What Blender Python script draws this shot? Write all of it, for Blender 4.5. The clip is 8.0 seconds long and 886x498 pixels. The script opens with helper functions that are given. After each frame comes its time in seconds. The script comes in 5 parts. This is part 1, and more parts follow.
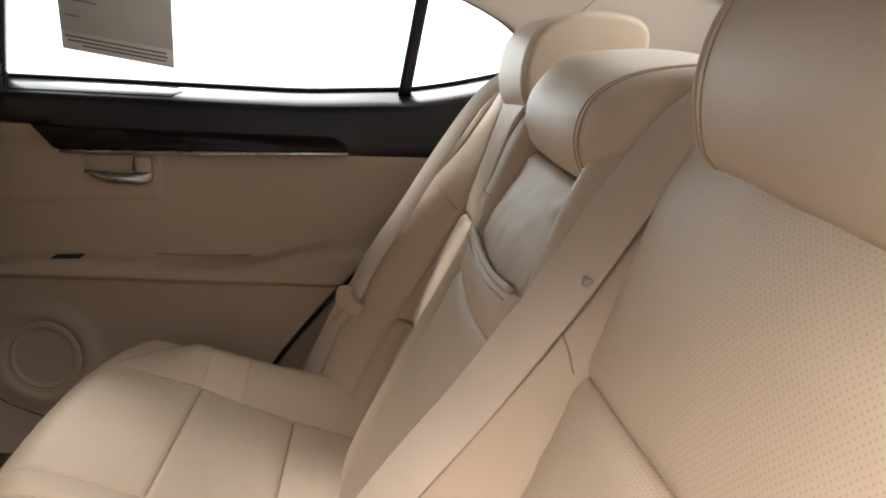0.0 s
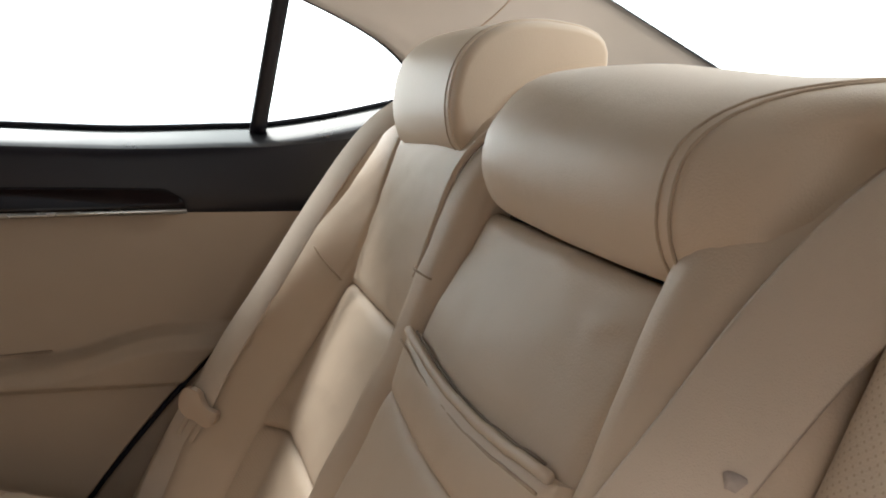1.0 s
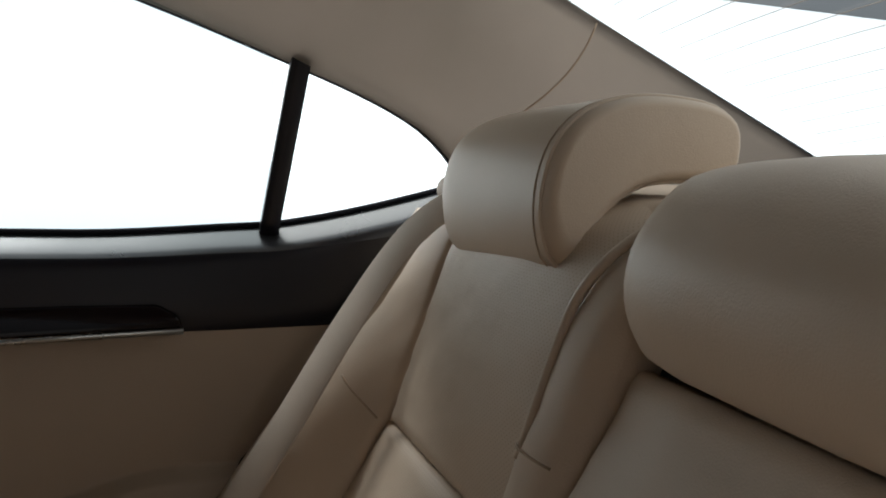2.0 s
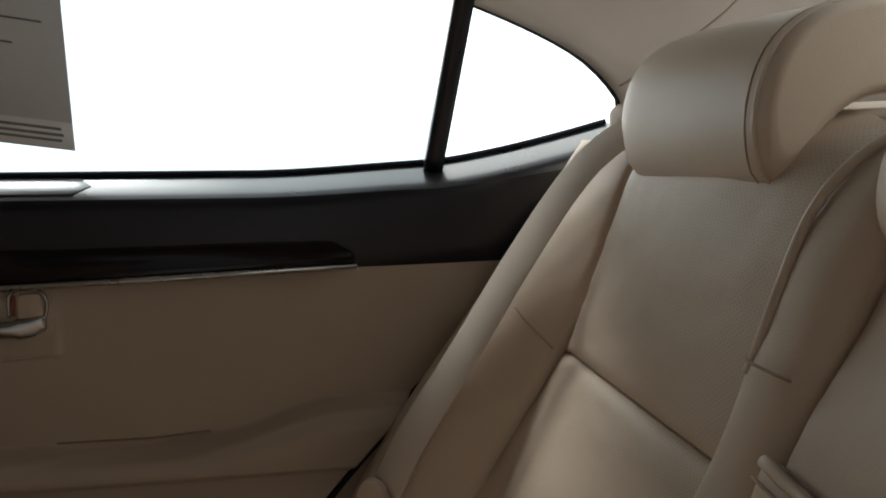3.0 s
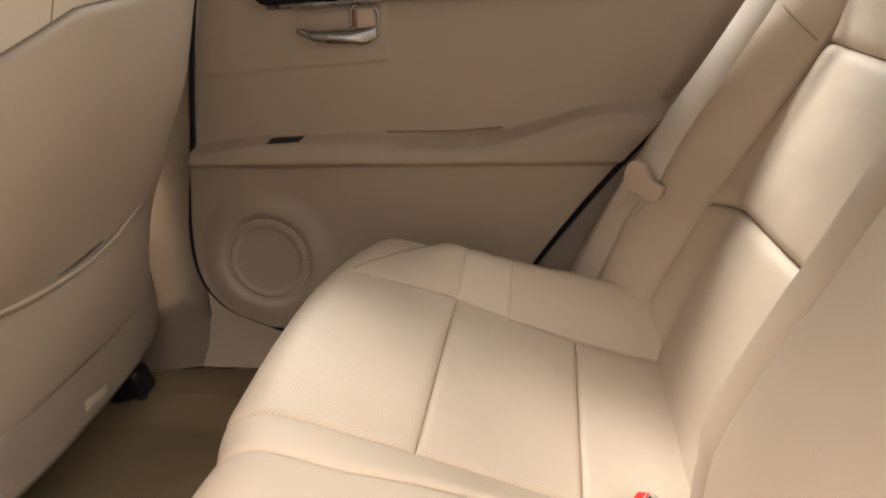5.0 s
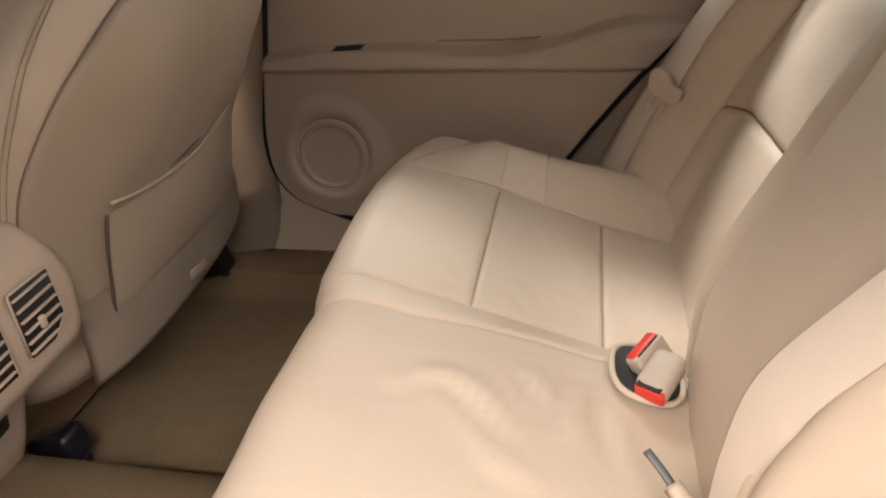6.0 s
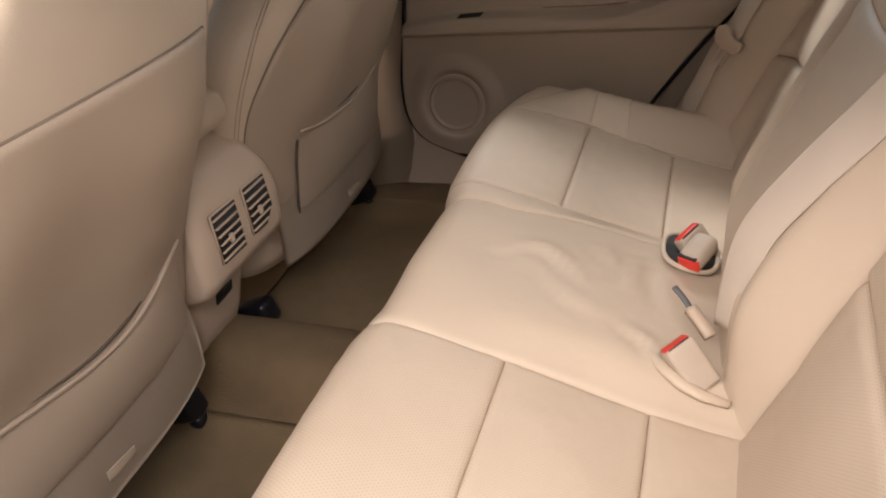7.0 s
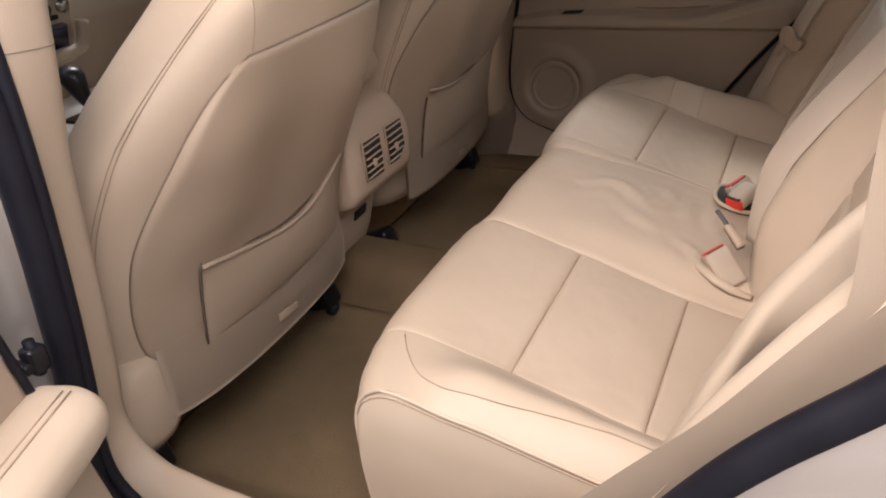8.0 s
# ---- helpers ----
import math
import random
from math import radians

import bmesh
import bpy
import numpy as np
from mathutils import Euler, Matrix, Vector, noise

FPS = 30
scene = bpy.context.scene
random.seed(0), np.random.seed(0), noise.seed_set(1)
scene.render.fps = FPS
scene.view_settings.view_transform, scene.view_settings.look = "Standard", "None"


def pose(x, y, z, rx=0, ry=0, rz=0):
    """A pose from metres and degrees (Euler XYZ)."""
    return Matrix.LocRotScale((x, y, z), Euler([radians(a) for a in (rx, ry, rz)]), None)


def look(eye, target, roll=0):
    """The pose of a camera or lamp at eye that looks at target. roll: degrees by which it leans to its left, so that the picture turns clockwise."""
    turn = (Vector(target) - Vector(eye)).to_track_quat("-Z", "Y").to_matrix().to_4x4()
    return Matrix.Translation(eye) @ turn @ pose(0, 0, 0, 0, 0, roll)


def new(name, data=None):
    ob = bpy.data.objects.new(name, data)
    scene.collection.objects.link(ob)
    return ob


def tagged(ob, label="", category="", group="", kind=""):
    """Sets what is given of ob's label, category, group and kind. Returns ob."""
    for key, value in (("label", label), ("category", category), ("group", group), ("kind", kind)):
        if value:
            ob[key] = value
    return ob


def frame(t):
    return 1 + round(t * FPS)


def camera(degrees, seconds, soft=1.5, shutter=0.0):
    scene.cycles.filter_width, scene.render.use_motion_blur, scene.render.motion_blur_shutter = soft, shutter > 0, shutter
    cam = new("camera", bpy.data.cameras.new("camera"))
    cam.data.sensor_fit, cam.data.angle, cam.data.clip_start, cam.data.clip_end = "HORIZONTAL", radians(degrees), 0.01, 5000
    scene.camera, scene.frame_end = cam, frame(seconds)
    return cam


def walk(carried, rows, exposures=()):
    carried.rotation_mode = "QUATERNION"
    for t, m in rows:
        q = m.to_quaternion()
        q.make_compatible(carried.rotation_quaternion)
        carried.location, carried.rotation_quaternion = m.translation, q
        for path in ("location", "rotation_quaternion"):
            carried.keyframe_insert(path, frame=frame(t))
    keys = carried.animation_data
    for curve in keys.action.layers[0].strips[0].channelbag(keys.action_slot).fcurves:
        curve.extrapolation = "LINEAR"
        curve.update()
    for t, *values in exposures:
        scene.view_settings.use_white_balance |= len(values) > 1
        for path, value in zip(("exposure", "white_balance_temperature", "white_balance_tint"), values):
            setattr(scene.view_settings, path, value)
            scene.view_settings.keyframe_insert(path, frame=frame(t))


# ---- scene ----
import functools

cam = camera(59.4, 8.0, soft=1.9)
PATH = [
    (0, (0.267, -0.678, 0.901), (0.444, 1.252, 0.407), 3.3),
    (0.5, (0.232, -0.548, 0.887), (0.647, 1.352, 0.418), 5.0),
    (1, (0.225, -0.392, 0.886), (0.837, 1.472, 0.498), 3.2),
    (1.2, (0.237, -0.330, 0.883), (0.912, 1.523, 0.541), 2.7),
    (2.3, (0.204, -0.187, 0.901), (0.774, 1.722, 0.723), 1.8),
    (2.5, (0.193, -0.184, 0.894), (0.681, 1.743, 0.675), 1.0),
    (3, (0.163, -0.189, 0.876), (0.505, 1.756, 0.558), 0.1),
    (3.5, (0.135, -0.214, 0.865), (0.34, 1.731, 0.449), -1.2),
    (4, (0.128, -0.259, 0.84), (0.143, 1.661, 0.279), -2.4),
    (4.5, (0.13, -0.308, 0.802), (-0.068, 1.578, 0.167), -2.9),
    (5, (0.122, -0.377, 0.789), (-0.163, 1.45, 0.026), -3.0),
    (5.2, (0.119, -0.401, 0.795), (-0.188, 1.400, -0.012), -3.1),
    (6.3, (0.118, -0.616, 0.869), (-0.256, 1.064, -0.15), -4.2),
    (6.5, (0.129, -0.676, 0.887), (-0.283, 0.988, -0.143), -4.7),
    (7, (0.199, -0.844, 0.918), (-0.423, 0.763, -0.098), -7.7),
    (7.5, (0.259, -0.988, 0.933), (-0.536, 0.555, -0.06), -8.5),
    (8, (0.288, -1.174, 0.934), (-0.529, 0.385, -0.015), -6.1),
]
LIGHT = [(0.0, 0.0, 6420, 11), (0.5, 0.12, 6400, 10), (1.0, 0.1, 6300, 9), (1.2, -0.1, 6250, 8), (2.3, -1.25, 6100, 8), (2.5, -1.2, 6120, 8), (3.0, -0.9, 6150, 7), (3.5, -0.2, 6200, 6), (4.0, 0.52, 6300, 6), (4.5, 0.80, 6400, 7), (5.2, 0.64, 6450, 10), (6.5, 0.2, 6250, 11), (8.0, -0.3, 6250, 15)]
walk(cam, [(t, look(eye, target, roll)) for t, eye, target, roll in PATH], LIGHT)

# ---------------------------------------------------------------- light
world = bpy.data.worlds.new("sky")
scene.world = world
world.use_nodes = True
wn, wl = world.node_tree.nodes, world.node_tree.links
sky = wn.new("ShaderNodeTexSky")
sky.sky_type, sky.sun_disc = "NISHITA", False
sky.sun_elevation, sky.sun_rotation = radians(48.3), radians(335.0)
sky.air_density, sky.dust_density, sky.ozone_density = 1.0, 3.0, 1.0
veil = wn.new("ShaderNodeMixRGB")
veil.inputs["Fac"].default_value = 0.75
veil.inputs["Color2"].default_value = (1, 1, 1, 1)
wl.new(sky.outputs["Color"], veil.inputs["Color1"])
place = wn.new("ShaderNodeTexCoord")
height = wn.new("ShaderNodeSeparateXYZ")
cloud = wn.new("ShaderNodeMapRange")
cloud.inputs["From Max"].default_value = 0.9
cloud.inputs["To Min"].default_value, cloud.inputs["To Max"].default_value = 3.0, 25.0
wl.new(place.outputs["Generated"], height.inputs[0])
wl.new(height.outputs["Z"], cloud.inputs["Value"])
wl.new(cloud.outputs["Result"], veil.inputs["Color2"])
wl.new(veil.outputs["Color"], wn["Background"].inputs["Color"])
wn["Background"].inputs["Strength"].default_value = 0.085
sun = new("sun", bpy.data.lights.new("sun", "SUN"))
sun.data.energy, sun.data.angle, sun.data.color = 3.4, radians(16), (1.0, 0.97, 0.92)
sun.matrix_world = look((-1.4, 3.0, 3.71), (0, 0, 0))

# the sky's light through the far window opening
opening = new("window_light", bpy.data.lights.new("window_light", "AREA"))
opening.data.shape, opening.data.size, opening.data.size_y = "RECTANGLE", 1.5, 0.62
opening.data.energy, opening.data.color = 12.0, (1.0, 0.955, 0.89)
opening.matrix_world = look((0.05, 0.95, 1.02), (0.0, 0.30, 0.78))

# warm area lamp added outside, above the near doorway, standing in for its light
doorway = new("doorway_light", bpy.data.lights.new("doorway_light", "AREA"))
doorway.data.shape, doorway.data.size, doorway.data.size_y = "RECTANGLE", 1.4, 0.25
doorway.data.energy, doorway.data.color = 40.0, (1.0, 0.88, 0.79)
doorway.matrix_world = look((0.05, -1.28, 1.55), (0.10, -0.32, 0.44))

# the sky's light through the rear window
behind = new("rear_window_light", bpy.data.lights.new("rear_window_light", "AREA"))
behind.data.shape, behind.data.size, behind.data.size_y = "RECTANGLE", 1.0, 0.45
behind.data.energy, behind.data.color = 2.5, (1.0, 0.97, 0.90)
behind.matrix_world = look((0.86, 0.0, 1.16), (0.50, 0.05, 0.80))

# ---------------------------------------------------------------- materials
def material(name, rough=0.5, metal=0.0):
    m = bpy.data.materials.new(name)
    m.use_nodes = True
    n = m.node_tree.nodes
    b = n["Principled BSDF"]
    b.inputs["Roughness"].default_value, b.inputs["Metallic"].default_value = rough, metal
    return m, n, m.node_tree.links, b


def surface(name, dark, light, rough=0.5, metal=0.0, grain=400.0, relief=0.0004, patch=6.0, coat=0.0, spec=0.5, rough_span=0.1):
    """Colour that varies in broad patches, fine grain in relief, roughness that varies with the patches."""
    m, n, l, b = material(name, rough, metal)
    co = n.new("ShaderNodeTexCoord")
    big = n.new("ShaderNodeTexNoise")
    big.inputs["Scale"].default_value, big.inputs["Detail"].default_value = patch, 5
    l.new(co.outputs["Object"], big.inputs["Vector"])
    ramp = n.new("ShaderNodeValToRGB")
    ramp.color_ramp.elements[0].position, ramp.color_ramp.elements[1].position = 0.3, 0.7
    ramp.color_ramp.elements[0].color, ramp.color_ramp.elements[1].color = (*dark, 1), (*light, 1)
    l.new(big.outputs["Fac"], ramp.inputs["Fac"])
    l.new(ramp.outputs["Color"], b.inputs["Base Color"])
    span = n.new("ShaderNodeMapRange")
    span.inputs["To Min"].default_value, span.inputs["To Max"].default_value = rough - rough_span, rough + rough_span
    l.new(big.outputs["Fac"], span.inputs["Value"])
    l.new(span.outputs["Result"], b.inputs["Roughness"])
    fine = n.new("ShaderNodeTexNoise")
    fine.inputs["Scale"].default_value, fine.inputs["Detail"].default_value = grain, 3
    l.new(co.outputs["Object"], fine.inputs["Vector"])
    bump = n.new("ShaderNodeBump")
    bump.inputs["Strength"].default_value, bump.inputs["Distance"].default_value = 0.6, relief
    l.new(fine.outputs["Fac"], bump.inputs["Height"])
    l.new(bump.outputs["Normal"], b.inputs["Normal"])
    b.inputs["Coat Weight"].default_value = coat
    b.inputs["Coat Roughness"].default_value = 0.08
    b.inputs["Specular IOR Level"].default_value = spec
    return m


def leather(name, dark, light, holes=False, rough=0.52):
    """Pebbled leather with soft creases; with holes, fine perforation in rows."""
    m = surface(name, dark, light, rough, grain=900.0, relief=0.0004, patch=5.0, spec=0.36, rough_span=0.06)
    n, l = m.node_tree.nodes, m.node_tree.links
    b = n["Principled BSDF"]
    co = next(k for k in n if k.type == "TEX_COORD")
    crease = n.new("ShaderNodeTexNoise")
    crease.inputs["Scale"].default_value, crease.inputs["Detail"].default_value = 22.0, 6
    l.new(co.outputs["Object"], crease.inputs["Vector"])
    second = n.new("ShaderNodeBump")
    second.inputs["Strength"].default_value, second.inputs["Distance"].default_value = 0.24, 0.004
    l.new(crease.outputs["Fac"], second.inputs["Height"])
    first = next(k for k in n if k.type == "BUMP")
    l.new(second.outputs["Normal"], first.inputs["Normal"])
    if holes:
        uv = n.new("ShaderNodeUVMap")
        sep = n.new("ShaderNodeSeparateXYZ")
        l.new(uv.outputs["UV"], sep.inputs["Vector"])

        def op(kind, a, c=None):
            k = n.new("ShaderNodeMath")
            k.operation = kind
            for i, v in enumerate((a, c)):
                if v is None:
                    continue
                if isinstance(v, (int, float)):
                    k.inputs[i].default_value = v
                else:
                    l.new(v, k.inputs[i])
            return k.outputs[0]

        pitch = 0.0021
        s = op("ADD", op("DIVIDE", sep.outputs["X"], pitch), op("DIVIDE", sep.outputs["Y"], pitch))
        d = op("SUBTRACT", op("DIVIDE", sep.outputs["X"], pitch), op("DIVIDE", sep.outputs["Y"], pitch))
        fs = op("SUBTRACT", op("FRACT", op("MULTIPLY", s, 0.5)), 0.5)
        fd = op("SUBTRACT", op("FRACT", op("MULTIPLY", d, 0.5)), 0.5)
        r = op("ADD", op("MULTIPLY", fs, fs), op("MULTIPLY", fd, fd))
        hole = op("MULTIPLY", op("LESS_THAN", r, 0.034), op("GREATER_THAN", sep.outputs["X"], 0.0))
        mix = n.new("ShaderNodeMixRGB")
        mix.blend_type = "MULTIPLY"
        mix.inputs["Color2"].default_value = (0.80, 0.77, 0.74, 1)
        l.new(hole, mix.inputs["Fac"])
        src = b.inputs["Base Color"].links[0].from_socket
        l.new(src, mix.inputs["Color1"])
        l.new(mix.outputs["Color"], b.inputs["Base Color"])
        third = n.new("ShaderNodeBump")
        third.invert = True
        third.inputs["Strength"].default_value, third.inputs["Distance"].default_value = 0.35, 0.0005
        l.new(hole, third.inputs["Height"])
        l.new(first.outputs["Normal"], third.inputs["Normal"])
        l.new(third.outputs["Normal"], b.inputs["Normal"])
    return m


HIDE = leather("cream_leather", (0.51, 0.412, 0.312), (0.565, 0.46, 0.354))
HIDE_HOLES = leather("perforated_cream_leather", (0.51, 0.412, 0.312), (0.565, 0.46, 0.354), holes=True)
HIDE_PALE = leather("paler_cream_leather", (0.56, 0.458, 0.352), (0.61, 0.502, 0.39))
VINYL = surface("beige_vinyl", (0.37, 0.288, 0.214), (0.405, 0.32, 0.242), 0.55, grain=700, relief=0.0004, patch=4)
PLASTIC = surface("beige_plastic", (0.46, 0.355, 0.265), (0.50, 0.39, 0.295), 0.5, grain=800, relief=0.0003, patch=4)
THREAD = surface("tan_seam_thread", (0.36, 0.275, 0.20), (0.44, 0.345, 0.25), 0.8, grain=1500, relief=0.0003, patch=40)
LINER = surface("greige_headliner_cloth", (0.37, 0.335, 0.295), (0.41, 0.37, 0.33), 0.9, grain=1200, relief=0.0004, patch=7)
BLACK = surface("black_soft_plastic", (0.0075, 0.0068, 0.0105), (0.0115, 0.0105, 0.0155), 0.33, grain=900, relief=0.0002, patch=9, spec=0.42)
LEDGE = surface("black_satin_ledge", (0.016, 0.016, 0.019), (0.022, 0.022, 0.026), 0.30, grain=900, relief=0.0001, patch=9, coat=1.0, spec=0.9)
RUBBER = surface("black_rubber_seal", (0.006, 0.0055, 0.010), (0.010, 0.0095, 0.016), 0.6, grain=500, relief=0.0003, patch=20, spec=0.25)
WOOD = surface("dark_lacquered_wood", (0.004, 0.0022, 0.0028), (0.009, 0.0045, 0.0048), 0.12, grain=60, relief=0.00005, patch=18, coat=0.04, spec=0.22, rough_span=0.04)
CHROME = surface("satin_chrome", (0.36, 0.345, 0.32), (0.46, 0.44, 0.41), 0.27, 1.0, grain=300, relief=0.00005, patch=20)
STEEL = surface("steel_tongue", (0.13, 0.13, 0.13), (0.18, 0.18, 0.18), 0.65, 0.5, grain=300, relief=0.00005, patch=60)
WEB = surface("beige_webbing", (0.53, 0.45, 0.365), (0.59, 0.50, 0.41), 0.7, grain=1400, relief=0.0006, patch=12)
STAIN = surface("grey_stain", (0.39, 0.338, 0.299), (0.52, 0.448, 0.39), 0.7, grain=1400, relief=0.0004, patch=160)
CARPET = surface("tan_carpet", (0.222, 0.156, 0.089), (0.308, 0.217, 0.126), 0.95, grain=500, relief=0.003, patch=9)
# Brown that paints shade into the map pockets' gaps.
SHADE = surface("brown_gap_shade", (0.085, 0.062, 0.045), (0.12, 0.088, 0.064), 0.8, grain=400, relief=0.0002, patch=20)
MAT_PILE = surface("tan_mat_pile", (0.257, 0.185, 0.104), (0.348, 0.252, 0.145), 0.95, grain=420, relief=0.003, patch=7)
# Brown of joints and seams, also painted as shade in pull cup and pouch.
JOINT_SHADE = surface("brown_joint_and_shade", (0.17, 0.13, 0.095), (0.21, 0.16, 0.12), 0.7, grain=400, relief=0.0002, patch=20)
RED = surface("red_button_plastic", (0.62, 0.03, 0.02), (0.72, 0.05, 0.03), 0.35, grain=300, relief=0.0001, patch=60)
DULL_RED = surface("dull_red_mark", (0.30, 0.07, 0.05), (0.36, 0.09, 0.065), 0.5, grain=300, relief=0.0001, patch=60)
GREYP = surface("grey_beige_plastic", (0.42, 0.34, 0.265), (0.46, 0.38, 0.30), 0.6, grain=500, relief=0.0002, patch=25)
# Near-black that paints shade into gaps and recesses; colours the closing walls too.
DARK = surface("dark_shade_and_wall", (0.012, 0.010, 0.010), (0.02, 0.017, 0.016), 0.7, grain=300, relief=0.0002, patch=20)
PAINT = surface("pearl_white_paint", (0.24, 0.215, 0.195), (0.28, 0.25, 0.225), 0.3, grain=60, relief=0.00003, patch=3, coat=1.0)
PAPER = surface("window_label_paper", (0.59, 0.585, 0.59), (0.65, 0.645, 0.65), 0.7, grain=200, relief=0.0002, patch=8)
PAPER_LIGHT = surface("window_label_margin", (0.78, 0.76, 0.74), (0.84, 0.82, 0.80), 0.7, grain=200, relief=0.0002, patch=8)
INK = surface("grey_print", (0.18, 0.18, 0.18), (0.26, 0.26, 0.26), 0.8, grain=200, relief=0.0001, patch=30)
GROUND = surface("pale_concrete", (0.42, 0.41, 0.39), (0.50, 0.49, 0.465), 0.85, grain=40, relief=0.002, patch=0.6)
NAVY = surface("dark_display", (0.008, 0.009, 0.03), (0.014, 0.016, 0.045), 0.2, grain=100, relief=0.0001, patch=20, coat=0.6)


def glass_material(name="clear_glass", tint=(0.93, 0.96, 0.95, 1)):
    m, n, l, b = material(name, 0.0)
    out = n["Material Output"]
    clear = n.new("ShaderNodeBsdfTransparent")
    clear.inputs["Color"].default_value = tint
    gloss = n.new("ShaderNodeBsdfGlossy")
    gloss.inputs["Roughness"].default_value = 0.02
    fres = n.new("ShaderNodeFresnel")
    fres.inputs["IOR"].default_value = 1.18
    mix = n.new("ShaderNodeMixShader")
    weak = n.new("ShaderNodeMath")
    weak.operation = "MULTIPLY"
    weak.inputs[1].default_value = 0.25
    l.new(fres.outputs[0], weak.inputs[0])
    l.new(weak.outputs[0], mix.inputs[0])
    l.new(clear.outputs[0], mix.inputs[1])
    l.new(gloss.outputs[0], mix.inputs[2])
    l.new(mix.outputs[0], out.inputs["Surface"])
    return m


GLASS = glass_material()
FAINT = glass_material("faint_green_glass", (0.52, 0.575, 0.585, 1))
TINTED = glass_material("tinted_glass", (0.93, 0.93, 0.90, 1))
# Dark tint chosen to hold back light at the unseen front side windows.
LIGHT_CUT = glass_material("dark_tinted_glass", (0.22, 0.24, 0.235, 1))


# ---------------------------------------------------------------- building tools
def part(name, bm, mat, parent=None, label="", smooth=True):
    me = bpy.data.meshes.new(name)
    bmesh.ops.recalc_face_normals(bm, faces=bm.faces[:]) if len(bm.faces) < 4000 else None
    bm.to_mesh(me)
    bm.free()
    me.materials.append(mat)
    for p in me.polygons:
        p.use_smooth = smooth
    ob = new(name, me)
    if parent is not None:
        ob.parent = parent
    if label:
        tagged(ob, label)
    return ob


def thing(name, label, category, group="", kind="", at=(0, 0, 0)):
    ob = new(name)
    ob.empty_display_size = 0.05
    ob.location = at
    return tagged(ob, label, category, group, kind)


def step(a, b, v):
    k = min(1.0, max(0.0, (v - a) / (b - a)))
    return k * k * (3 - 2 * k)


def mix(a, b, k):
    return a + (b - a) * k


def track(knots):
    """A smooth function through (v, value...) knots."""
    def at(v):
        if v <= knots[0][0]:
            return knots[0][1:]
        if v >= knots[-1][0]:
            return knots[-1][1:]
        i = max(j for j in range(len(knots) - 1) if knots[j][0] <= v)
        p0, p1, p2, p3 = knots[max(i - 1, 0)], knots[i], knots[i + 1], knots[min(i + 2, len(knots) - 1)]
        k = (v - p1[0]) / (p2[0] - p1[0])
        out = []
        for c in range(1, len(p1)):
            m1 = (p2[c] - p0[c]) / max(1e-6, p2[0] - p0[0]) * (p2[0] - p1[0])
            m2 = (p3[c] - p1[c]) / max(1e-6, p3[0] - p1[0]) * (p2[0] - p1[0])
            out.append((2 * k**3 - 3 * k**2 + 1) * p1[c] + (k**3 - 2 * k**2 + k) * m1 + (-2 * k**3 + 3 * k**2) * p2[c] + (k**3 - k**2) * m2)
        return tuple(out)
    return at


def chain(points):
    """A smooth curve through points, by running length from 0 to 1."""
    run, knots = 0.0, []
    for i, p in enumerate(points):
        if i:
            run += (Vector(p) - Vector(points[i - 1])).length
        knots.append((run, *p))
    at = track([(k[0] / run, *k[1:]) for k in knots])
    return lambda v: Vector(at(v))


def grid(fn, nu, nv, uv=None):
    """A sheet of nu x nv faces over fn(u, v)."""
    bm = bmesh.new()
    rows = [[bm.verts.new(fn(i / nu, j / nv)) for i in range(nu + 1)] for j in range(nv + 1)]
    lay = bm.loops.layers.uv.new("UVMap") if uv else None
    for j in range(nv):
        for i in range(nu):
            f = bm.faces.new((rows[j][i], rows[j][i + 1], rows[j + 1][i + 1], rows[j + 1][i]))
            if uv:
                for loop, (a, b) in zip(f.loops, ((i, j), (i + 1, j), (i + 1, j + 1), (i, j + 1))):
                    loop[lay].uv = uv(a / nu, b / nv)
    return bm


def solid(bm, depth):
    """Gives a sheet thickness against its normals."""
    bmesh.ops.solidify(bm, geom=bm.faces[:], thickness=depth)
    return bm


def ease(i, n):
    return (1 - math.cos(math.pi * i / n)) / 2


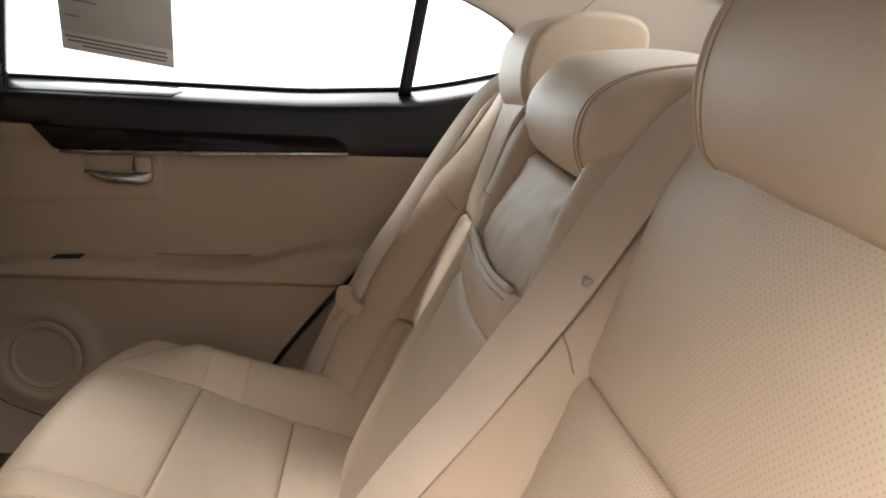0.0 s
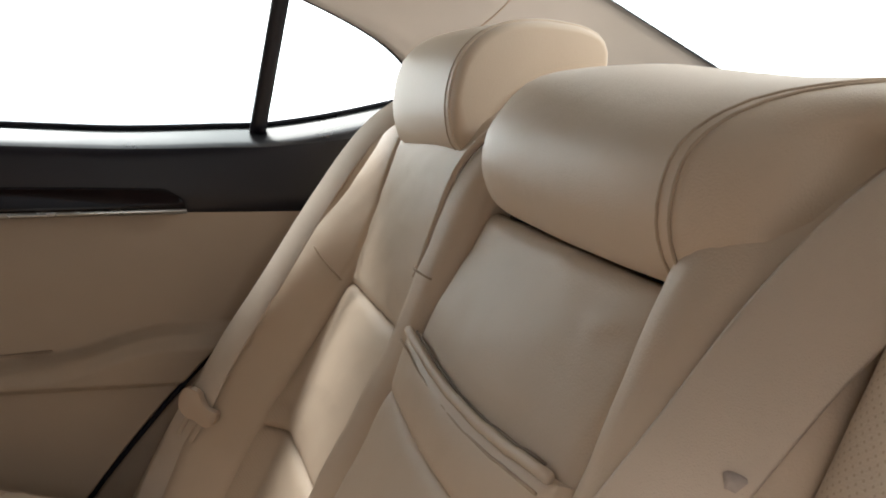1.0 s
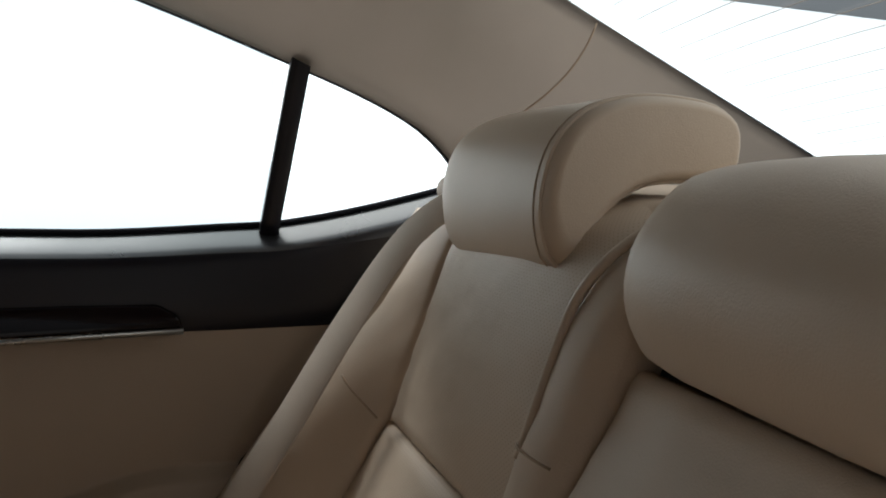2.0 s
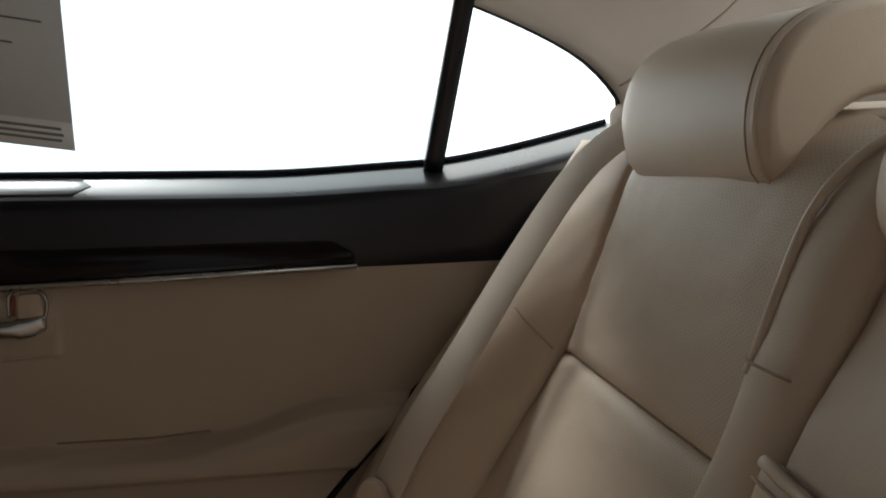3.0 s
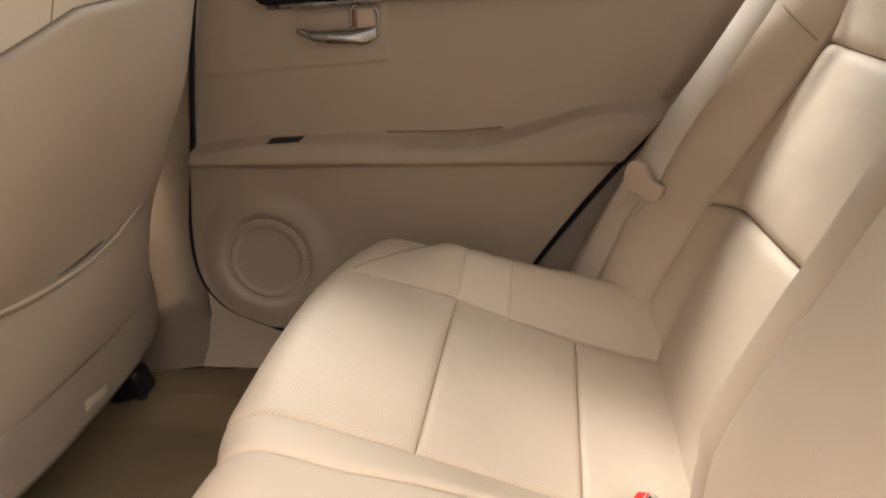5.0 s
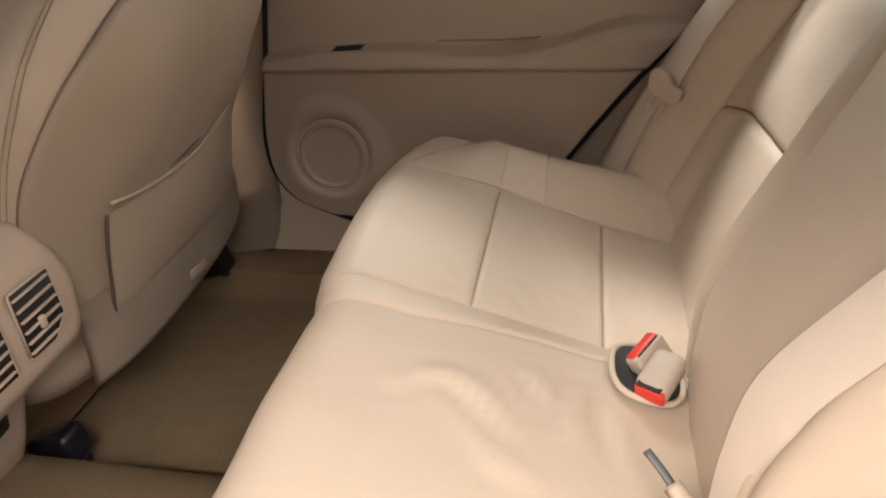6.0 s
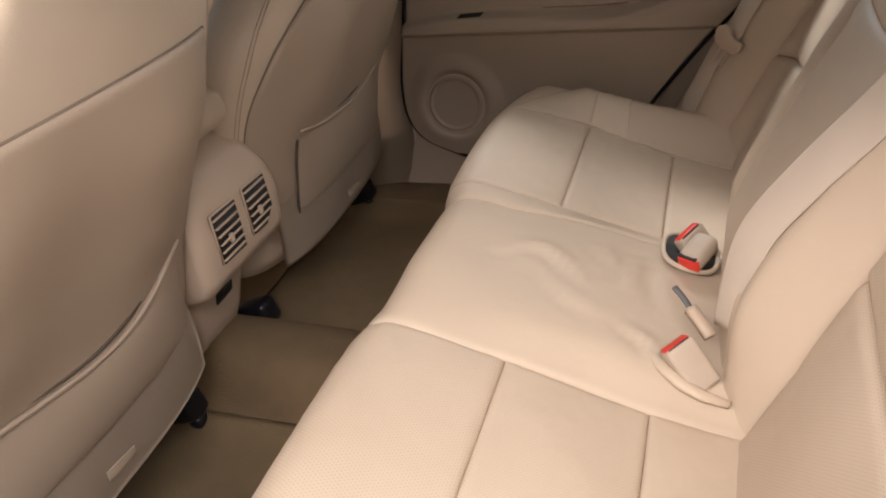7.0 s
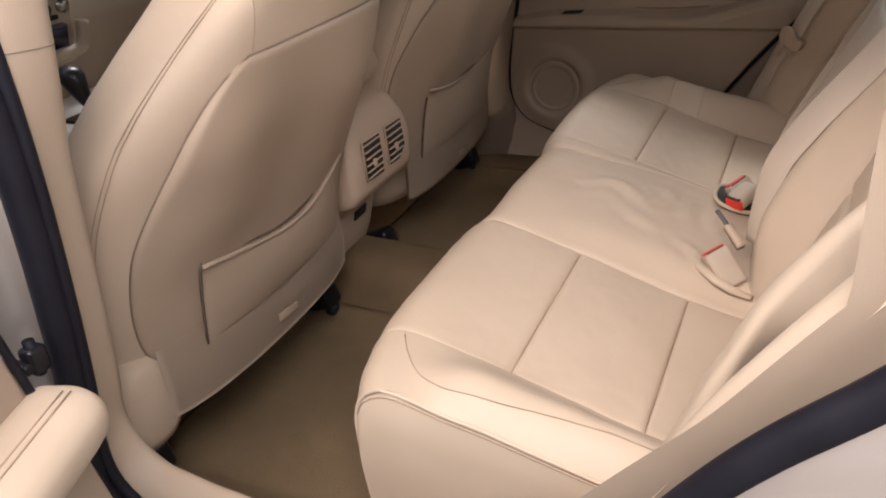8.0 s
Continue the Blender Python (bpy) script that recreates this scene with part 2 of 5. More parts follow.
def pad(base, quad, puff=0.008, roll=0.014, sink=0.010, nu=28, nv=28, bow=None, rough=None):
    """A stuffed panel on a surface: base(a, b) gives place and normal, quad its four corners in (a, b). The edges roll
    down into the seams by sink. bow(u, v) shifts (a, b); rough(a, b) adds creases."""
    def corner(u, v):
        (a0, b0), (a1, b1), (a2, b2), (a3, b3) = quad
        a = mix(mix(a0, a1, u), mix(a3, a2, u), v)
        b = mix(mix(b0, b1, u), mix(b3, b2, u), v)
        if bow:
            da, db = bow(u, v)
            a, b = a + da, b + db
        return a, b
    p00, p10, p01 = base(*corner(0, 0.5))[0], base(*corner(1, 0.5))[0], base(*corner(0.5, 0))[0]
    wide, tall = (p10 - p00).length, (base(*corner(0.5, 1))[0] - p01).length
    bm = bmesh.new()
    lay = bm.loops.layers.uv.new("UVMap")
    rows, places = [], {}
    for j in range(-1, nv + 2):
        row = []
        for i in range(-1, nu + 2):
            u, v = ease(min(max(i, 0), nu), nu), ease(min(max(j, 0), nv), nv)
            a, b = corner(u, v)
            p, n = base(a, b)
            qu = min(1, min(u, 1 - u) * wide / roll)
            qv = min(1, min(v, 1 - v) * tall / roll)
            edge = math.sqrt(max(0, 1 - (1 - qu) ** 2)) * math.sqrt(max(0, 1 - (1 - qv) ** 2))
            off = -sink * (1 - edge) + puff * (4 * u * (1 - u)) ** 0.7 * (4 * v * (1 - v)) ** 0.7
            if rough:
                off += rough(a, b) * edge
            if i in (-1, nu + 1) or j in (-1, nv + 1):
                off -= 0.022
            vert = bm.verts.new(p + n * off)
            outer = i in (-1, nu + 1) or j in (-1, nv + 1)
            places[vert] = (-1.0, -1.0) if outer else (0.001 + u * wide, v * tall)
            row.append(vert)
        rows.append(row)
    for j in range(len(rows) - 1):
        for i in range(len(rows[0]) - 1):
            f = bm.faces.new((rows[j][i], rows[j][i + 1], rows[j + 1][i + 1], rows[j + 1][i]))
            for loop in f.loops:
                out = any(places[q.vert][0] < 0 for q in f.loops)
                loop[lay].uv = (-1.0, -1.0) if out else places[loop.vert]
    return bm


def tube(points, radius, sides=8, closed=False, flat=1.0, steps=0):
    """A round bar along points; flat squeezes it across its own side axis. steps > 0 smooths the line first."""
    pts = [Vector(p) for p in points]
    if steps:
        line = chain(points)
        pts = [line(i / steps) for i in range(steps + 1)]
    bm = bmesh.new()
    rings = []
    up = Vector((0.13, 0.21, 0.97)).normalized()
    for i, p in enumerate(pts):
        d = (pts[min(i + 1, len(pts) - 1)] - pts[max(i - 1, 0)]).normalized()
        if abs(d.dot(up)) > 0.97:
            up = Vector((0.97, 0.13, 0.21)).normalized()
        s = d.cross(up).normalized()
        t = s.cross(d)
        rings.append([bm.verts.new(p + (s * math.cos(k) * flat + t * math.sin(k)) * radius) for k in (2 * math.pi * q / sides for q in range(sides))])
    for a, b in zip(rings, rings[1:]):
        for q in range(sides):
            bm.faces.new((a[q], a[(q + 1) % sides], b[(q + 1) % sides], b[q]))
    if not closed:
        bm.faces.new(rings[0][::-1])
        bm.faces.new(rings[-1])
    return bm


def strap(line, normal, width, thick, n):
    """A flat strap along line(0..1) that lies against normal(0..1)."""
    def across(k):
        d = line(min(1, k + 0.01)) - line(max(0, k - 0.01))
        return d.cross(normal(k))
    return ribbon(line, across, width, thick, n)


def ribbon(line, across, width, thick, n, sag=None):
    """A flat strap along line(0..1); across(0..1) is the direction of its width."""
    bm = bmesh.new()
    rings = []
    for i in range(n + 1):
        k = i / n
        p, a = line(k), across(k).normalized()
        d = (line(min(1, k + 0.01)) - line(max(0, k - 0.01))).normalized()
        a = (a - d * a.dot(d)).normalized()
        h = d.cross(a).normalized()
        w = width / 2
        ring = [p + a * x * w + h * y * thick / 2 for x, y in ((-1, 0), (-0.94, -1), (0.94, -1), (1, 0), (0.94, 1), (-0.94, 1))]
        rings.append([bm.verts.new(q) for q in ring])
    for a, b in zip(rings, rings[1:]):
        for q in range(6):
            bm.faces.new((a[q], a[(q + 1) % 6], b[(q + 1) % 6], b[q]))
    bm.faces.new(rings[0][::-1])
    bm.faces.new(rings[-1])
    return bm


def block(size, at=(0, 0, 0), bevel=0.004, turn=(0, 0, 0), seg=3):
    """A box with rounded edges."""
    bm = bmesh.new()
    bmesh.ops.create_cube(bm, size=1)
    bmesh.ops.scale(bm, vec=size, verts=bm.verts)
    if bevel:
        bmesh.ops.bevel(bm, geom=bm.edges[:], offset=bevel, segments=seg, profile=0.5, affect="EDGES", clamp_overlap=True)
    bmesh.ops.transform(bm, matrix=pose(*at, *turn), verts=bm.verts)
    return bm


def prism(outline, place, depth, bevel=0.0, seg=2):
    """A flat outline (a, b), set out by place(a, b, c), c from 0 to depth, with rounded rims."""
    bm = bmesh.new()
    low = [bm.verts.new(place(a, b, 0)) for a, b in outline]
    high = [bm.verts.new(place(a, b, depth)) for a, b in outline]
    bm.faces.new(low[::-1])
    bm.faces.new(high)
    for i in range(len(outline)):
        j = (i + 1) % len(outline)
        bm.faces.new((low[i], low[j], high[j], high[i]))
    bmesh.ops.recalc_face_normals(bm, faces=bm.faces[:])
    if bevel:
        bmesh.ops.bevel(bm, geom=bm.edges[:], offset=bevel, segments=seg, profile=0.5, affect="EDGES", clamp_overlap=True)
    return bm


def loft(rings, caps=True):
    bm = bmesh.new()
    rows = [[bm.verts.new(p) for p in ring] for ring in rings]
    n = len(rows[0])
    for a, b in zip(rows, rows[1:]):
        for q in range(n):
            bm.faces.new((a[q], a[(q + 1) % n], b[(q + 1) % n], b[q]))
    if caps:
        bm.faces.new(rows[0][::-1])
        bm.faces.new(rows[-1])
    return bm


def surface_at(point, e=0.004):
    """base(a, b) with a normal, out of a bare point(a, b)."""
    def base(a, b):
        p = point(a, b)
        da, db = point(a + e, b) - point(a - e, b), point(a, b + e) - point(a, b - e)
        n = da.cross(db)
        return p, n.normalized()
    return base


def rounded(outline, r, seg=5):
    """An outline with its corners rounded by r."""
    out = []
    n = len(outline)
    for i in range(n):
        p, a, b = Vector(outline[i]), Vector(outline[i - 1]), Vector(outline[(i + 1) % n])
        ra = min(r, (a - p).length * 0.45)
        rb = min(r, (b - p).length * 0.45)
        s, e = p + (a - p).normalized() * ra, p + (b - p).normalized() * rb
        for k in range(seg + 1):
            q = k / seg
            out.append(tuple(s * (1 - q) ** 2 + p * 2 * q * (1 - q) + e * q * q))
    return out


# ---------------------------------------------------------------- setting: ground, floor, sills
def plane(fn, n, m, depth, mat, name, label, category, parent=None):
    ob = part(name, solid(grid(fn, n, m), depth), mat, parent)
    if parent is None:
        tagged(ob, label, category, "", "structure")
    return ob


ob = part("ground", grid(lambda u, v: Vector((mix(-400, 400, u), mix(-400, 400, v), -0.34)), 40, 40), GROUND)
tagged(ob, "pale concrete ground around the car", "ground", "", "structure")
# Glowing sheet added in place of blown-out daylight beyond the side windows.
glow_sheet, hn, hl, hb = material("backdrop_glow")
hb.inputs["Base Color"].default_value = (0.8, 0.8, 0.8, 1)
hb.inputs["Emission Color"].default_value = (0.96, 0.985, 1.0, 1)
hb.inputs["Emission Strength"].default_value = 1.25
ob = part("backdrop", solid(grid(lambda u, v: Vector((mix(-60, 60, u), 9.0, mix(-0.34, 3.4, v))), 4, 4), 0.1), glow_sheet)
tagged(ob, "glowing white sheet standing in for bright daylight beyond the side windows", "backdrop", "", "structure")


def floor_z(x, y):
    hump = 0.105 * math.exp(-((y / 0.105) ** 4)) * mix(1.0, 0.75, step(-0.5, -0.1, x))
    rise = 0.05 * step(0.54, 0.64, abs(y)) + 0.02 * step(-0.5, -0.75, x)
    return 0.095 + hump + rise + 0.004 * noise.noise((x * 6, y * 6, 0)) + 0.0015 * noise.noise((x * 40, y * 40, 3))


plane(lambda u, v: Vector((mix(-1.9, 0.25, u), mix(-0.66, 0.66, v), floor_z(mix(-1.9, 0.25, u), mix(-0.66, 0.66, v)))), 160, 100, 0.01,
      CARPET, "floor", "tan carpeted cabin floor with a tunnel hump", "car floor")


def mat_z(x, y):
    return floor_z(x, y) + 0.009


def floor_mat(y0, y1):
    def fn(u, v):
        x, y = mix(-0.60, -0.13, u), mix(y0, y1, v)
        return Vector((x, y, mat_z(x, y) - 0.004 * (1 - step(0, 0.04, min(u, 1 - u, v, 1 - v)))))
    ob = part("floor_mat", solid(grid(fn, 60, 50), 0.007), MAT_PILE)
    tagged(ob, "tan carpet mat lying in the rear footwell", "floor mat", "footwell mats")


floor_mat(-0.60, -0.11)
floor_mat(0.13, 0.60)

# sills and pillar feet along both sides, beige
for side, nm in ((1, "wall_far"), (-1, "wall_near")):
    edge = chain([(-0.9, 0, 0.30), (-0.47, 0, 0.30), (-0.38, 0, 0.265), (-0.25, 0, 0.245), (0.0, 0, 0.24), (0.3, 0, 0.25)])

    def sill(u, v, side=side):
        p = edge(u)
        sect = chain([(0.615, 0.10), (0.655, 0.125), (0.665, 0.17), (0.672, p.z - 0.02), (0.69, p.z), (0.735, p.z + 0.005), (0.765, p.z - 0.03), (0.775, p.z - 0.12)])
        q = sect(v)
        return Vector((p.x, side * q.x, q.y))
    ob = part(nm, grid(sill, 50, 28), VINYL)
    tagged(ob, "beige sill trim along the door opening", "sill trim", "", "structure")


# ---------------------------------------------------------------- window line, roof and pillars
def waist(x):
    """Height of the window's lower edge."""
    return 0.819 + 0.012 * step(0.1, 0.35, x) + 0.048 * max(0.0, min(1.0, (x - 0.31) / 0.22)) ** 1.3


HEADER = [(-0.62, 0.655, 1.085), (-0.30, 0.652, 1.105), (0.0, 0.655, 1.095), (0.12, 0.657, 1.078), (0.202, 0.66, 1.055), (0.321, 0.66, 1.014), (0.412, 0.66, 0.980),
          (0.47, 0.662, 0.952), (0.505, 0.665, 0.925), (0.528, 0.672, 0.898), (0.533, 0.695, 0.874)]
ROOFLINE = [(-0.62, 0.50, 1.155), (-0.30, 0.50, 1.165), (0.0, 0.505, 1.16), (0.15, 0.515, 1.155), (0.30, 0.53, 1.15), (0.45, 0.555, 1.14), (0.55, 0.566, 1.11),
            (0.68, 0.578, 1.058), (0.80, 0.590, 1.010), (0.92, 0.601, 0.962), (1.04, 0.612, 0.914)]
for side in (1, -1):
    low, high = chain(HEADER), chain(ROOFLINE)

    def pillar(u, v, side=side):
        a, b = low(u), high(u)
        p = a.lerp(b, v)
        swell = 0.030 * math.sin(math.pi * v) * (1 - 0.3 * u)
        lip = 0.012 * (1 - step(0, 0.06, v))
        return Vector((p.x, side * (p.y - swell * 0.75 + lip), p.z - swell * 0.5 * (1 - u) + swell * 0.1 * u))
    ob = part("trim", solid(grid(pillar, 90, 26), 0.006), LINER)
    tagged(ob, "greige cloth-covered roof pillar trim", "pillar trim", "", "structure")
    u0 = min((q / 200 for q in range(201)), key=lambda q: abs(low(q).x - 0.512) + (9 if low(q).z < 0.90 else 0))
    u1 = min((q / 200 for q in range(201)), key=lambda q: abs(high(q).x - 0.650))
    line = [pillar(mix(u0, u1, k), 0.02 + 0.96 * k) + Vector((0, -side * 0.0006, 0)) for k in (q / 24 for q in range(25))]
    part("seam", tube(line, 0.0011, 6), THREAD, ob)

plane(lambda u, v: Vector((mix(-1.25, 0.47, u), mix(-0.56, 0.56, v), 1.160 - 0.012 * (2 * v - 1) ** 2 - 0.02 * step(0.3, 0.47, mix(-1.25, 0.47, u)))), 30, 20, 0.01, LINER, "ceiling",
      "greige cloth headliner of the cabin roof", "headliner")
plane(lambda u, v: Vector((mix(-1.3, 0.52, u), mix(-0.62, 0.62, v), 1.215 - 0.03 * (2 * v - 1) ** 2 - 0.06 * step(0.3, 0.6, mix(-1.3, 0.6, u)))), 16, 12, 0.004, PAINT, "roof",
      "pearl white outer roof skin", "car roof")

# rear window with its black border and heating wires
rear = thing("window_1", "sloping rear window with thin heating wires", "rear window", "", "structure")


def rear_glass(u, v, lift=0.0):
    a, b = Vector((0.46, 0.566, 1.142)), Vector((1.06, 0.622, 0.906))
    p = a.lerp(b, v)
    y = p.y * (2 * u - 1)
    crown = 0.045 * (1 - (2 * u - 1) ** 2)
    return Vector((p.x + crown * 0.35, y, p.z + crown * 0.9 + lift))


pane = part("pane", grid(lambda u, v: rear_glass(u, v, 0.004), 20, 12), GLASS, rear)
pane.visible_shadow = False
for u0 in (0.0, 1.0):
    part("border", tube([rear_glass(u0, k / 20) for k in range(21)], 0.006, 6), RUBBER, rear)
for v0 in (1.0,):
    part("border", tube([rear_glass(k / 20, v0) for k in range(21)], 0.006, 6), RUBBER, rear)
for k in range(16):
    v0 = 0.10 + 0.05 * k
    part("heating_wire", tube([rear_glass(0.04 + 0.92 * q / 12, v0, 0.002) for q in range(13)], 0.0004, 4), WEB, rear)
plane(lambda u, v: Vector((mix(0.545, 1.08, u), mix(-0.64, 0.64, v), 0.868 + 0.034 * step(0.15, 0.5, u))), 12, 12, 0.012, LINER, "shelf", "greige cloth parcel shelf behind the bench", "parcel shelf")
plane(lambda u, v: Vector((0.56, mix(-0.62, 0.62, u), mix(0.1, 0.86, v))), 6, 6, 0.01, DARK, "wall_rear", "dark bulkhead behind the rear seats", "bulkhead")


# ---------------------------------------------------------------- doors
def front_x(z):
    return track([(0.21, -0.285), (0.224, -0.322), (0.251, -0.383), (0.299, -0.419), (0.373, -0.428), (0.47, -0.417), (0.592, -0.399), (0.72, -0.375), (0.84, -0.355)])(z)[0]


def rear_x(z):
    return track([(0.20, 0.02), (0.30, 0.07), (0.353, 0.106), (0.45, 0.182), (0.543, 0.264), (0.63, 0.348), (0.72, 0.425), (0.84, 0.49)])(z)[0]


def arm_top(x):
    return 0.506 + 0.014 * step(-0.42, -0.29, x) + 0.038 * step(0.03, 0.20, x)


def door_in(x, z):
    """How far the lining stands in from the car's middle line."""
    t = arm_top(x)
    y = 0.693 + 0.006 * step(0.60, 0.72, z)
    y -= 0.026 * step(t + 0.003, t - 0.009, z) + 0.012 * step(t - 0.004, t - 0.028, z)
    y += 0.013 * step(0.488, 0.478, z)
    y -= 0.012 * step(0.44, 0.26, z)
    mid = 0.5135 + 0.004 * step(-0.02, 0.05, x)
    y += 0.016 * math.exp(-(((x + 0.036) / 0.080) ** 6)) * math.exp(-(((z - mid) / 0.0065) ** 4))
    bez = 0.612 + 0.013 * step(-0.35, -0.10, x)
    r_out = max(x + 0.108, bez - z)
    y -= 0.0022 * step(0.003, -0.001, r_out) * step(0.72, 0.70, z)
    r = math.hypot((x + 0.309), (z - 0.336))
    y -= 0.007 * step(0.112, 0.078, r)
    y += 0.005 * step(0.076, 0.062, r)
    y -= 0.003 * step(0.062, 0.058, r) * step(0.050, 0.054, r)
    return y


def on_door(a, b, c):
    return Vector((a, door_in(a, b) - c, b))


def build_door(name, label, open_door):
    """A rear door in the far side's place: lining, black waist, wood strip, handle, armrest, speaker, glass."""
    door = thing(name, label, "car door", "", "structure")

    def lining(u, v):
        z = mix(0.212, 0.750, v)
        x = mix(front_x(z), rear_x(z), u)
        y = door_in(x, z)
        e = min(u, 1 - u) * 0.6
        return Vector((x, y + 0.006 * (1 - step(0, 0.003, e)) + 0.010 * (1 - step(0, 0.012, v * 0.5)), z))
    part("lining", grid(lining, 220, 250), VINYL, door, "beige vinyl door lining")

    back = 0.50 if open_door else 0.56

    def waist_sheet(u, v):
        x = mix(-0.372, back, u)
        w = waist(x)
        bulk = chain([(0.703, 0.706), (0.697, 0.716), (0.692, 0.735), (0.693, w - 0.042), (0.6955, w - 0.029), (0.703, w - 0.0210), (0.728, w - 0.0065), (0.740, w - 0.001)])
        q = bulk(v)
        low = 0.004 * step(0.2, 0.45, x) + 0.034 * step(-0.27, -0.29, x)
        return Vector((x, q.x, q.y + low * max(0.0, 1 - 2.2 * v)))
    part("waist_panel", grid(lambda u, v: waist_sheet(u, v * 0.66), 90, 18), BLACK, door, "black soft waist panel under the window")
    part("waist_ledge", grid(lambda u, v: waist_sheet(u, 0.66 + v * 0.34), 90, 12), LEDGE, door, "black satin ledge along the window")
    part("ledge_cap", prism([(-0.372, 0), (-0.088, 0), (-0.070, 0.014), (-0.086, 0.030), (-0.372, 0.030)],
                            lambda a, b, c: Vector((a, 0.704 + b, waist(a) - 0.0200 + b * 0.53 + c)), 0.0016, 0.0006), LEDGE, door)
    part("window_seal", tube([(mix(-0.372, 0.53, k / 30), 0.738, waist(mix(-0.372, 0.53, k / 30)) + 0.0005) for k in range(31)], 0.0036, 8), RUBBER, door)

    # wood strip with its satin lower edge
    wood = [(-0.318, 0.744), (-0.10, 0.742), (0.10, 0.745), (0.190, 0.745), (0.212, 0.732), (0.216, 0.719), (-0.20, 0.704), (-0.262, 0.701), (-0.279, 0.705)]
    part("wood_strip", prism(wood, lambda a, b, c: Vector((a, 0.694 - c + 0.005 * step(0.72, 0.75, b), b)), 0.012, 0.004, 3), WOOD, door, "dark lacquered wood trim strip")
    part("metal_edge", tube([(-0.268, 0.683, 0.7005), (-0.20, 0.6815, 0.7025), (0.0, 0.681, 0.7085), (0.217, 0.681, 0.7165)], 0.0032, 8), CHROME, door, "satin metal edge of the wood strip")

    # handle in its cup
    cup = rounded([(-0.236, 0.694), (-0.112, 0.700), (-0.110, 0.650), (-0.135, 0.643), (-0.200, 0.646), (-0.222, 0.658)], 0.012)
    part("handle_cup", prism(cup, lambda a, b, c: on_door(a, b, c - 0.001), 0.003, 0.001), VINYL, door)
    recess = rounded([(-0.226, 0.690), (-0.156, 0.692), (-0.156, 0.668), (-0.214, 0.664)], 0.006)
    part("cup_recess", prism(recess, lambda a, b, c: on_door(a, b, c + 0.0012), 0.0015, 0.0004), VINYL, door)
    lever = chain([(-0.231, 0.6675), (-0.205, 0.6600), (-0.165, 0.6580), (-0.135, 0.6585), (-0.118, 0.6640)])
    rings = []
    for k in range(25):
        q = lever(k / 24)
        h = 0.002 + 0.0085 * math.sin(math.pi * (0.08 + 0.72 * k / 24)) + (0.003 if k > 17 else 0)
        d = 0.004 + 0.012 * math.sin(math.pi * min(1, 0.1 + k / 26))
        rings.append([Vector((q.x, door_in(q.x, q.y) - 0.002 - d * (0.5 + 0.5 * math.cos(s)), q.y + h * 0.9 * math.sin(s))) for s in (2 * math.pi * i / 12 for i in range(12))])
    handle = part("handle", loft(rings), CHROME, door, "chrome door handle lever")
    loop = [(-0.1195, 0.6660), (-0.1160, 0.6800), (-0.1190, 0.6935), (-0.1300, 0.6990), (-0.1480, 0.6985), (-0.1540, 0.6910), (-0.1545, 0.6700)]
    part("handle_frame", tube([on_door(a, b, 0.005) for a, b in loop], 0.0018, 6, steps=30), CHROME, handle)
    part("lock_tab", prism(rounded([(-0.146, 0.6945), (-0.122, 0.6950), (-0.120, 0.668), (-0.146, 0.668)], 0.005), lambda a, b, c: on_door(a, b, 0.002 + c), 0.004, 0.001), PLASTIC, handle)
    part("lock_mark", prism([(-0.1520, 0.6925), (-0.1490, 0.6935), (-0.1490, 0.671), (-0.1520, 0.671)], lambda a, b, c: on_door(a, b, 0.002 + c), 0.002), DULL_RED, handle, "red unlocked mark")

    # window switch slot, brown line painting the pull cup's shade, armrest seam, speaker
    part("switch_slot", prism([(-0.2915, 0.5140), (-0.2850, 0.5195), (-0.2365, 0.5210), (-0.2430, 0.5155)], lambda a, b, c: Vector((a, 0.693 - (0.523 - b) * 2.33 - 0.001 - c, b)), 0.003, 0.0006), DARK, door, "dark window switch slot")
    part("pull_cup_shade", tube([on_door(x, 0.5235 + 0.004 * step(-0.02, 0.05, x), 0.0) for x in (-0.118 + 0.0165 * k for k in range(11))], 0.0012, 6), JOINT_SHADE, door)
    part("armrest_seam", tube([on_door(mix(-0.405, 0.20, k / 30), 0.4815 + 0.004 * k / 30, -0.001) for k in range(31)], 0.0012, 6), THREAD, door)
    gap = [(front_x(0.606) + 0.004, 0.606), (-0.36, 0.610), (-0.30, 0.6155), (-0.20, 0.621), (-0.130, 0.6245), (-0.112, 0.629), (-0.1055, 0.640), (-0.1045, 0.66), (-0.1045, 0.695)]
    part("panel_gap", tube([on_door(a, b, -0.0006) for a, b in gap], 0.0009, 6, steps=60), THREAD, door)
    part("speaker_ring", tube([on_door(-0.309 + 0.0625 * math.cos(k), 0.336 + 0.0625 * math.sin(k), 0.0005) for k in (2 * math.pi * q / 48 for q in range(49))], 0.0018, 8), PLASTIC, door, "round speaker surround")
    rim = [(front_x(z) - 0.004, 0.664 + 0.028 * step(0.30, 0.55, z), z) for z in (0.82, 0.72, 0.66, 0.592, 0.53, 0.47, 0.42, 0.373, 0.33, 0.299, 0.27, 0.251, 0.236, 0.224)] + [(-0.29, 0.66, 0.214), (-0.2, 0.66, 0.210), (0.0, 0.66, 0.207)]
    part("edge_seal", tube([(a + 0.0035, b - 0.002, c) for a, b, c in rim], 0.0042, 8, steps=60), RUBBER, door)
    part("edge_seal", tube([(rear_x(z) + 0.006, 0.676, z) for z in (0.31, 0.353, 0.45, 0.50, 0.54)], 0.0038, 8, steps=20), RUBBER, door)

